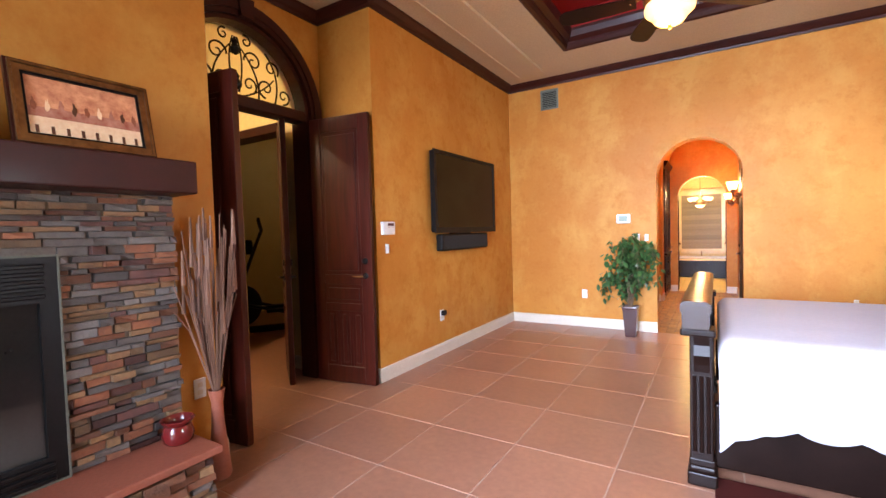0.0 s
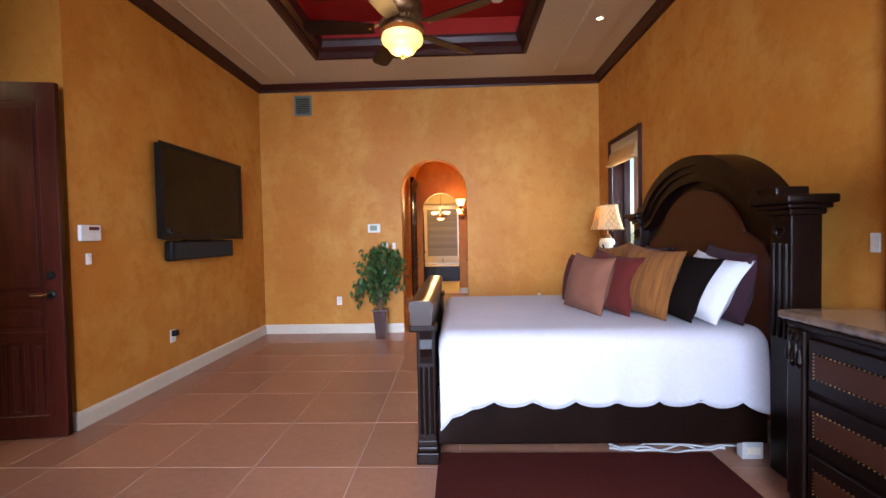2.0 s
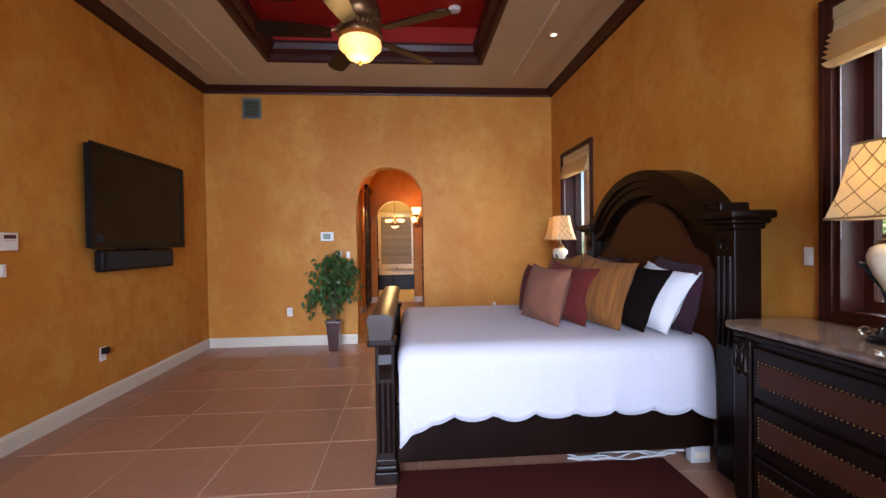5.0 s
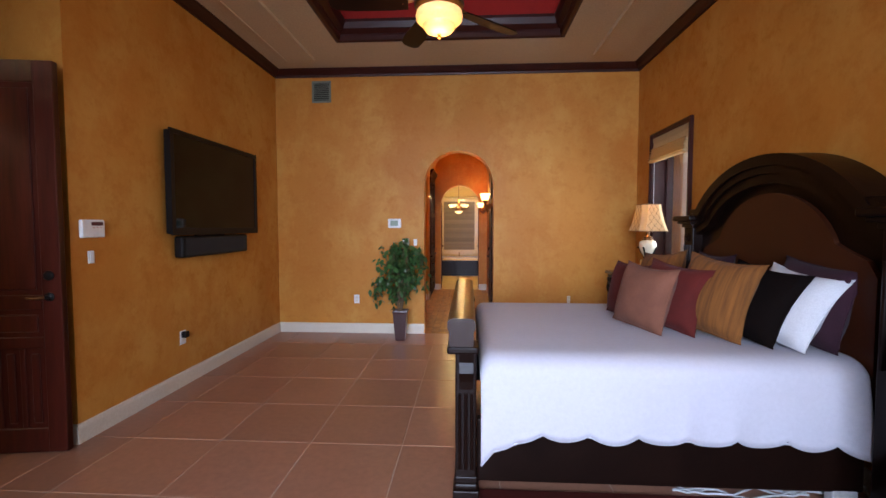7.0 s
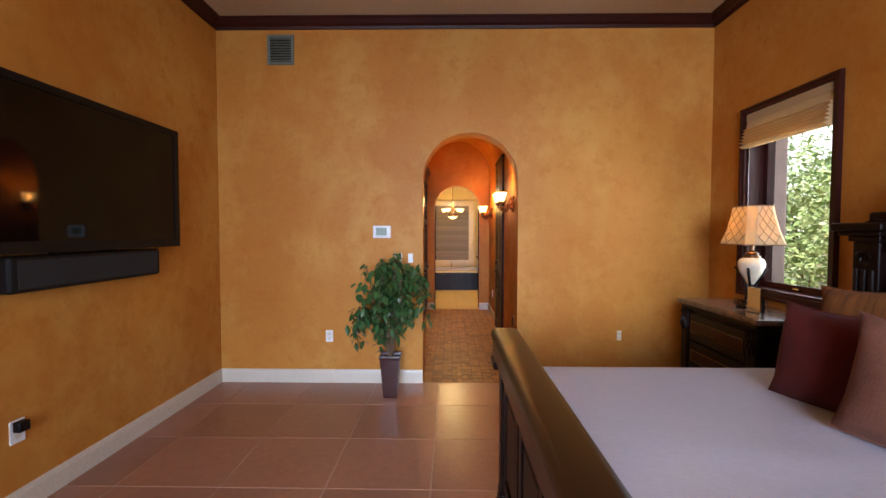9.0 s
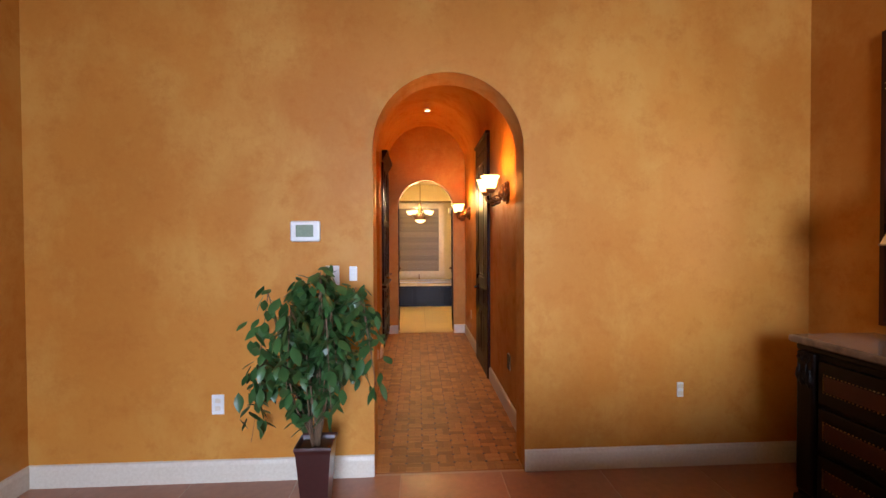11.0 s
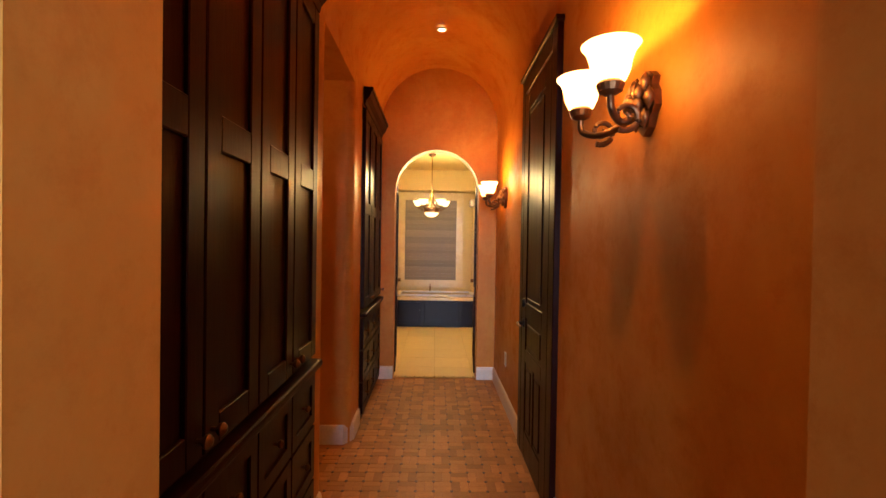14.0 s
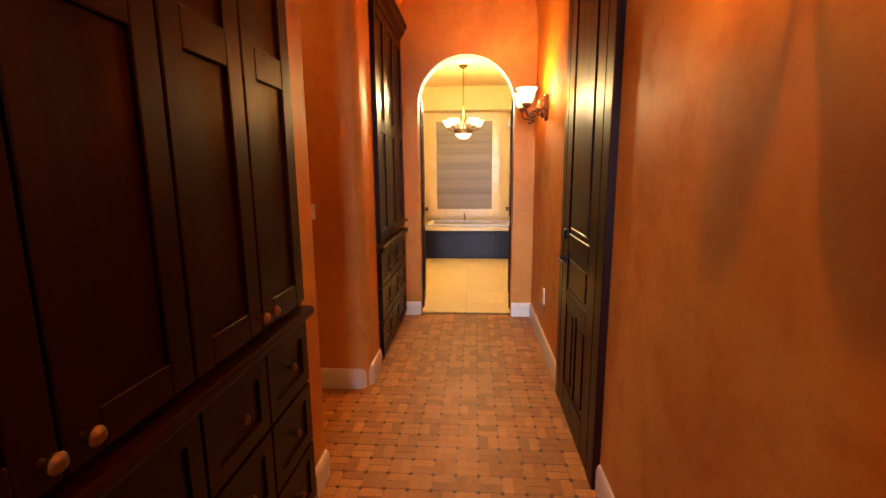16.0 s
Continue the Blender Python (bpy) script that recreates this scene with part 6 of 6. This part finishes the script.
for xc in (-1.05, 0.60):
    cm = thing("column", (xc, 13.55, 0.485), "cream column beside the tub niche", "column", "tub columns")
    part("shaft", lathe(bmesh.new(), [(0.085, 0.05), (0.08, 0.12), (0.075, 1.55)], (xc, 13.55, 0.485), 20), M_MARBLE, cm, smooth=True)
    part("base", lathe(bmesh.new(), [(0.11, 0), (0.11, 0.04), (0.09, 0.06)], (xc, 13.55, 0.485), 20), M_MARBLE, cm)
    part("capital", B(xc - 0.13, xc + 0.13, 13.43, 13.67, 2.03, 2.16, bevel=0.02), M_WHITE, cm)
solo("trim_soffit", B(-2.0, 1.8, 13.40, 13.72, 2.30, 2.66), M_CREAM, "cream soffit over the tub", "trim", kind="structure")
cx0, cy0 = -0.2, 12.0
ch = thing("chandelier", (cx0, cy0, 2.66), "bronze chandelier with glowing cream glass shades", "chandelier")
part("canopy", lathe(bmesh.new(), [(0.01, 2.61), (0.05, 2.63), (0.06, 2.658)], (cx0, cy0, 0), 20), M_BRONZE, ch)
part("chain", tube(bmesh.new(), [(cx0, cy0, 2.12), (cx0, cy0, 2.63)], 0.008, 0.008, 8), M_BRASS, ch)
part("stem", lathe(bmesh.new(), [(0.006, 1.88), (0.02, 1.90), (0.014, 1.95), (0.035, 2.0), (0.025, 2.06), (0.012, 2.10), (0.02, 2.14), (0.006, 2.16)], (cx0, cy0, 0), 16), M_BRASS, ch, smooth=True)
part("bowl", lathe(bmesh.new(), [(0.01, 1.745), (0.05, 1.752), (0.085, 1.775), (0.10, 1.80), (0.105, 1.815)], (cx0, cy0, 0), 24), M_CHANDGLASS, ch, "glowing glass bowl", smooth=True)
bm = bmesh.new()
ring(bm, arc(cx0, cy0, 0.12, 0, 2 * math.pi * 23 / 24, 23), arc(cx0, cy0, 0.10, 0, 2 * math.pi * 23 / 24, 23), "z", 1.81, 1.87)
part("hoop", bm, M_BRONZE, ch)
for k in range(5):
    a = k * 2 * math.pi / 5 + 0.35
    ca, sa = math.cos(a), math.sin(a)
    arm = part("arm", tube(bmesh.new(), [(cx0 + ca * r, cy0 + sa * r, z) for r, z in ((0.01, 2.0), (0.08, 1.86), (0.15, 1.85), (0.205, 1.88), (0.21, 1.905))], 0.009, 0.008, 7), M_BRONZE, ch)
    part("glass_shade", lathe(bmesh.new(), [(0.02, 0.0), (0.04, 0.015), (0.055, 0.045), (0.072, 0.08), (0.066, 0.08), (0.05, 0.045), (0.035, 0.018)], (cx0 + ca * 0.21, cy0 + sa * 0.21, 1.905), 16), M_CHANDGLASS, arm, smooth=True)
for s, xh in ((-1, ex - er - 0.01), (1, ex + er + 0.01)):
    bl = thing("bathroom_door", label="open dark wood bathroom door leaf", category="door", group="bathroom doors", m=pose(xh, HY1 + 0.19, 0, 0, 0, 90 + s * -4))
    part("leaf", B(0.0, 0.42, -0.02, 0.02, 0.01, 2.0, bevel=0.004, seg=1), M_CAB, bl)
    part("raised_panel", B(0.08, 0.34, -0.028, 0.028, 0.9, 1.88, bevel=0.006, seg=1), M_CAB, bl)
    part("raised_panel", B(0.08, 0.34, -0.028, 0.028, 0.15, 0.8, bevel=0.006, seg=1), M_CAB, bl)
    part("knob", tube(bmesh.new(), [(0.37, -0.06, 0.95), (0.37, 0.06, 0.95)], 0.02, 0.02, 10), M_BRONZE, bl)

# ---- garden outside ----
solo("ground", B(-300, 600, -300, 600, -0.6, -0.10), M_GROUND, "soil and lawn outside", "ground", kind="structure")
# Added emissive plane: makes the distance through the windows look overexposed.
far_glow = bpy.data.materials.new("glowing_backdrop")
far_glow.use_nodes = True
hb = far_glow.node_tree.nodes["Principled BSDF"]
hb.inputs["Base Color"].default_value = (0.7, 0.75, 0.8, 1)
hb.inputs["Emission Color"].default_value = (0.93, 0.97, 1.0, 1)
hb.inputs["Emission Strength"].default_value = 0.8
solo("backdrop", B(62, 62.5, -80, 110, -0.1, 45), far_glow, "glowing pale plane in place of the overexposed distance", "backdrop", kind="structure")
pc = thing("porch_column", (2.95, 6.37, -0.1), "pink stucco porch column outside the window", "column")
part("shaft", B(2.84, 3.06, 6.22, 6.52, -0.1, 3.2, bevel=0.02), M_PINK, pc)
part("cap", B(2.79, 3.11, 6.17, 6.57, 3.2, 3.4, bevel=0.02), M_PINK, pc)
gw = thing("garden_wall", (9, 3, -0.1), "pale stucco garden wall behind the shrubs", "wall")
part("panel", B(9.6, 9.85, -6, 14, -0.1, 0.8), M_PINK, gw)
part("coping", B(9.5, 9.95, -6, 14, 0.8, 0.9, bevel=0.02), M_PINK, gw)
rg = random.Random(77)


def shrub(x, y, r, h, n, label):
    th = thing("shrub", (x, y, -0.1), label, "shrub", "garden shrubs")
    trunk = bmesh.new()
    for k in range(5):
        a = rg.uniform(0, 6.28)
        tube(trunk, [(x, y, -0.1), (x + 0.2 * r * math.cos(a), y + 0.2 * r * math.sin(a), h * 0.4), (x + 0.6 * r * math.cos(a), y + 0.6 * r * math.sin(a), h * 0.8)], 0.03, 0.008, 5)
    part("stems", trunk, M_BARK, th)
    vs, fs = [], []
    for k in range(n):
        a, b, q = rg.uniform(0, 6.28), rg.uniform(-1, 1), rg.random() ** 0.4
        lump = 1 + 0.25 * math.sin(3 * a + x) * math.cos(4 * b + y)
        p = Vector((x + r * q * lump * math.cos(a) * math.sqrt(1 - b * b), y + r * q * lump * math.sin(a) * math.sqrt(1 - b * b), h * 0.5 + h * 0.5 * q * lump * b))
        d = Vector((rg.uniform(-1, 1), rg.uniform(-1, 1), rg.uniform(-0.6, 0.8))).normalized()
        e = d.cross(Vector((rg.uniform(-1, 1), rg.uniform(-1, 1), rg.uniform(-1, 1)))).normalized()
        s = rg.uniform(0.05, 0.10)
        i = len(vs)
        vs += [p, p + d * s + e * s * 0.35, p + d * s * 2, p + d * s - e * s * 0.35]
        fs.append((i, i + 1, i + 2, i + 3))
    me = bpy.data.meshes.new("foliage")
    me.from_pydata([v - Vector((x, y, -0.1)) for v in vs], [], fs)
    me.materials.append(M_HEDGE)
    fo = tagged(new("foliage", me), kind="stuff")
    fo.parent = th


for x, y, r, h, n in ((6.4, 7.2, 1.1, 2.9, 5000), (6.8, 9.2, 1.2, 3.2, 5000), (7.4, 11.4, 1.4, 3.6, 5000), (6.0, 3.9, 1.1, 2.0, 4000), (6.1, 1.8, 1.1, 1.9, 3500), (6.2, 5.6, 1.1, 2.2, 4000), (7.6, 13.0, 1.5, 3.2, 3500), (8.2, 6.0, 1.2, 2.8, 2500)):
    shrub(x, y, r, h, n, "bright green leafy garden shrub")

# ---- pieces of floors and stonework ----
def stone_pieces():
    made = stones(fire, FX, FY0, FY1, 0.305, FZ1 - 0.002, (BX0 - 0.005, BX1 + 0.005, 0.3, BZ1 + 0.005))
    made += stones(hearth, -2.05, 0.1, 1.12, 0.004, 0.26)
    return made


stone_pieces()
rk = random.Random(9)
for me in SHARED.values():
    me.materials.append(rk.choices(M_SLATE, (4, 3, 3, 2))[0])

tile_me = bpy.data.meshes.new("tile")
bm = box(bmesh.new(), 0.0028, 0.5972, 0.004, 0.602, -0.012, 0.0, 0.0025, 1)
bm.to_mesh(tile_me)
bm.free()
tile_me.materials.append(M_TILE)
floor = bpy.data.objects["floor"]


def tile_at(x, y, x0, x1, y0, y1):
    a, b, c, d = max(x, x0), min(x + 0.6, x1), max(y, y0), min(y + 0.606, y1)
    if b - a < 0.03 or d - c < 0.03:
        return
    me = tile_me
    if b - a < 0.599 or d - c < 0.605:
        me = bpy.data.meshes.new("tile")
        bm = box(bmesh.new(), 0.0028, b - a - 0.0028, 0.004, d - c - 0.004, -0.012, 0.0, 0.0025, 1)
        bm.to_mesh(me)
        bm.free()
        me.materials.append(M_TILE)
    ob = new("tile", me)
    ob.parent = floor
    ob.location = (a, c, 0)


for i in range(-6, 6):
    for j in range(-8, 8):
        x, y = -0.36 + 0.6 * i, 2.42 + 0.606 * j
        if x < L - 0.01 and x + 0.6 > L + 0.01:
            tile_at(x, y, L, R, S, N)
            tile_at(x, y, -3.3, L, 1.44, 2.93)
        elif x >= L - 0.01:
            tile_at(x, y, L, R, S, N)
        else:
            tile_at(x, y, -3.3, L, 1.44, 2.93)

# basketweave: pairs of bars turned in turn, with a dark dot at each corner
hall_floor = bpy.data.objects["floor_hall"]
CELL, DOT = 0.1, 0.019


def bar_mesh(w, d, h, material):
    me = bpy.data.meshes.new("bar")
    bm = box(bmesh.new(), -w / 2, w / 2, -d / 2, d / 2, -0.008, h)
    for v in bm.verts:
        if v.co.z > 0 or v.co.z == h:
            v.co.x *= 1 - 0.003 / w
            v.co.y *= 1 - 0.003 / d
    bm.to_mesh(me)
    bm.free()
    me.materials.append(material)
    return me


bar_h, bar_v, dot_me = bar_mesh(0.0985, 0.0485, 0.0, M_MOSAIC), bar_mesh(0.0485, 0.0985, 0.0, M_MOSAIC), bar_mesh(DOT, DOT, 0.0015, M_DOT)
rest, rest_dots = bmesh.new(), bmesh.new()


def place(me, name, x, y, single, joined):
    if single:
        ob = new(name, me)
        ob.parent = hall_floor
        ob.location = (x, y, 0)
    else:
        n0 = len(joined.verts)
        joined.from_mesh(me)
        joined.verts.ensure_lookup_table()
        for v in joined.verts[n0:]:
            v.co.x += x
            v.co.y += y


ny = int((HY1 - N - 0.03) / CELL)
nx = int((HR - HL) / CELL) + 1
for i in range(nx + 19):
    for j in range(ny + 1):
        x, y = HR - 0.05 - i * CELL, N + 0.08 + j * CELL
        if x < HL - 0.02 and not 7.82 < y < 8.58:
            continue
        near = 7.2 < y < 8.25 and x > HL
        for s in (-1, 1):
            if (i + j) % 2:
                place(bar_h, "bar", x, y + s * 0.0245, near, rest)
            else:
                place(bar_v, "bar", x + s * 0.0245, y, near, rest)
        place(dot_me, "dot", x + CELL / 2, y + CELL / 2, near, rest_dots)
for bm2, m2, nm in ((rest, M_MOSAIC_LAID, "mosaic_bars"), (rest_dots, M_DOT, "mosaic_dots")):
    me = bpy.data.meshes.new(nm)
    bm2.to_mesh(me)
    bm2.free()
    me.materials.append(m2)
    ob = tagged(new(nm, me), kind="stuff")
    ob.parent = hall_floor
# bathroom floor tiles
bt = bpy.data.meshes.new("tile")
bm = box(bmesh.new(), 0.002, 0.398, 0.002, 0.398, -0.008, 0.0, 0.002, 1)
bm.to_mesh(bt)
bm.free()
bt.materials.append(M_BATH)
fb = bpy.data.objects["floor_bath"]
for i in range(10):
    for j in range(7):
        ob = new("tile", bt)
        ob.parent = fb
        ob.location = (-2.13 + 0.4 * i, HY1 + 0.03 + 0.4 * j, 0)
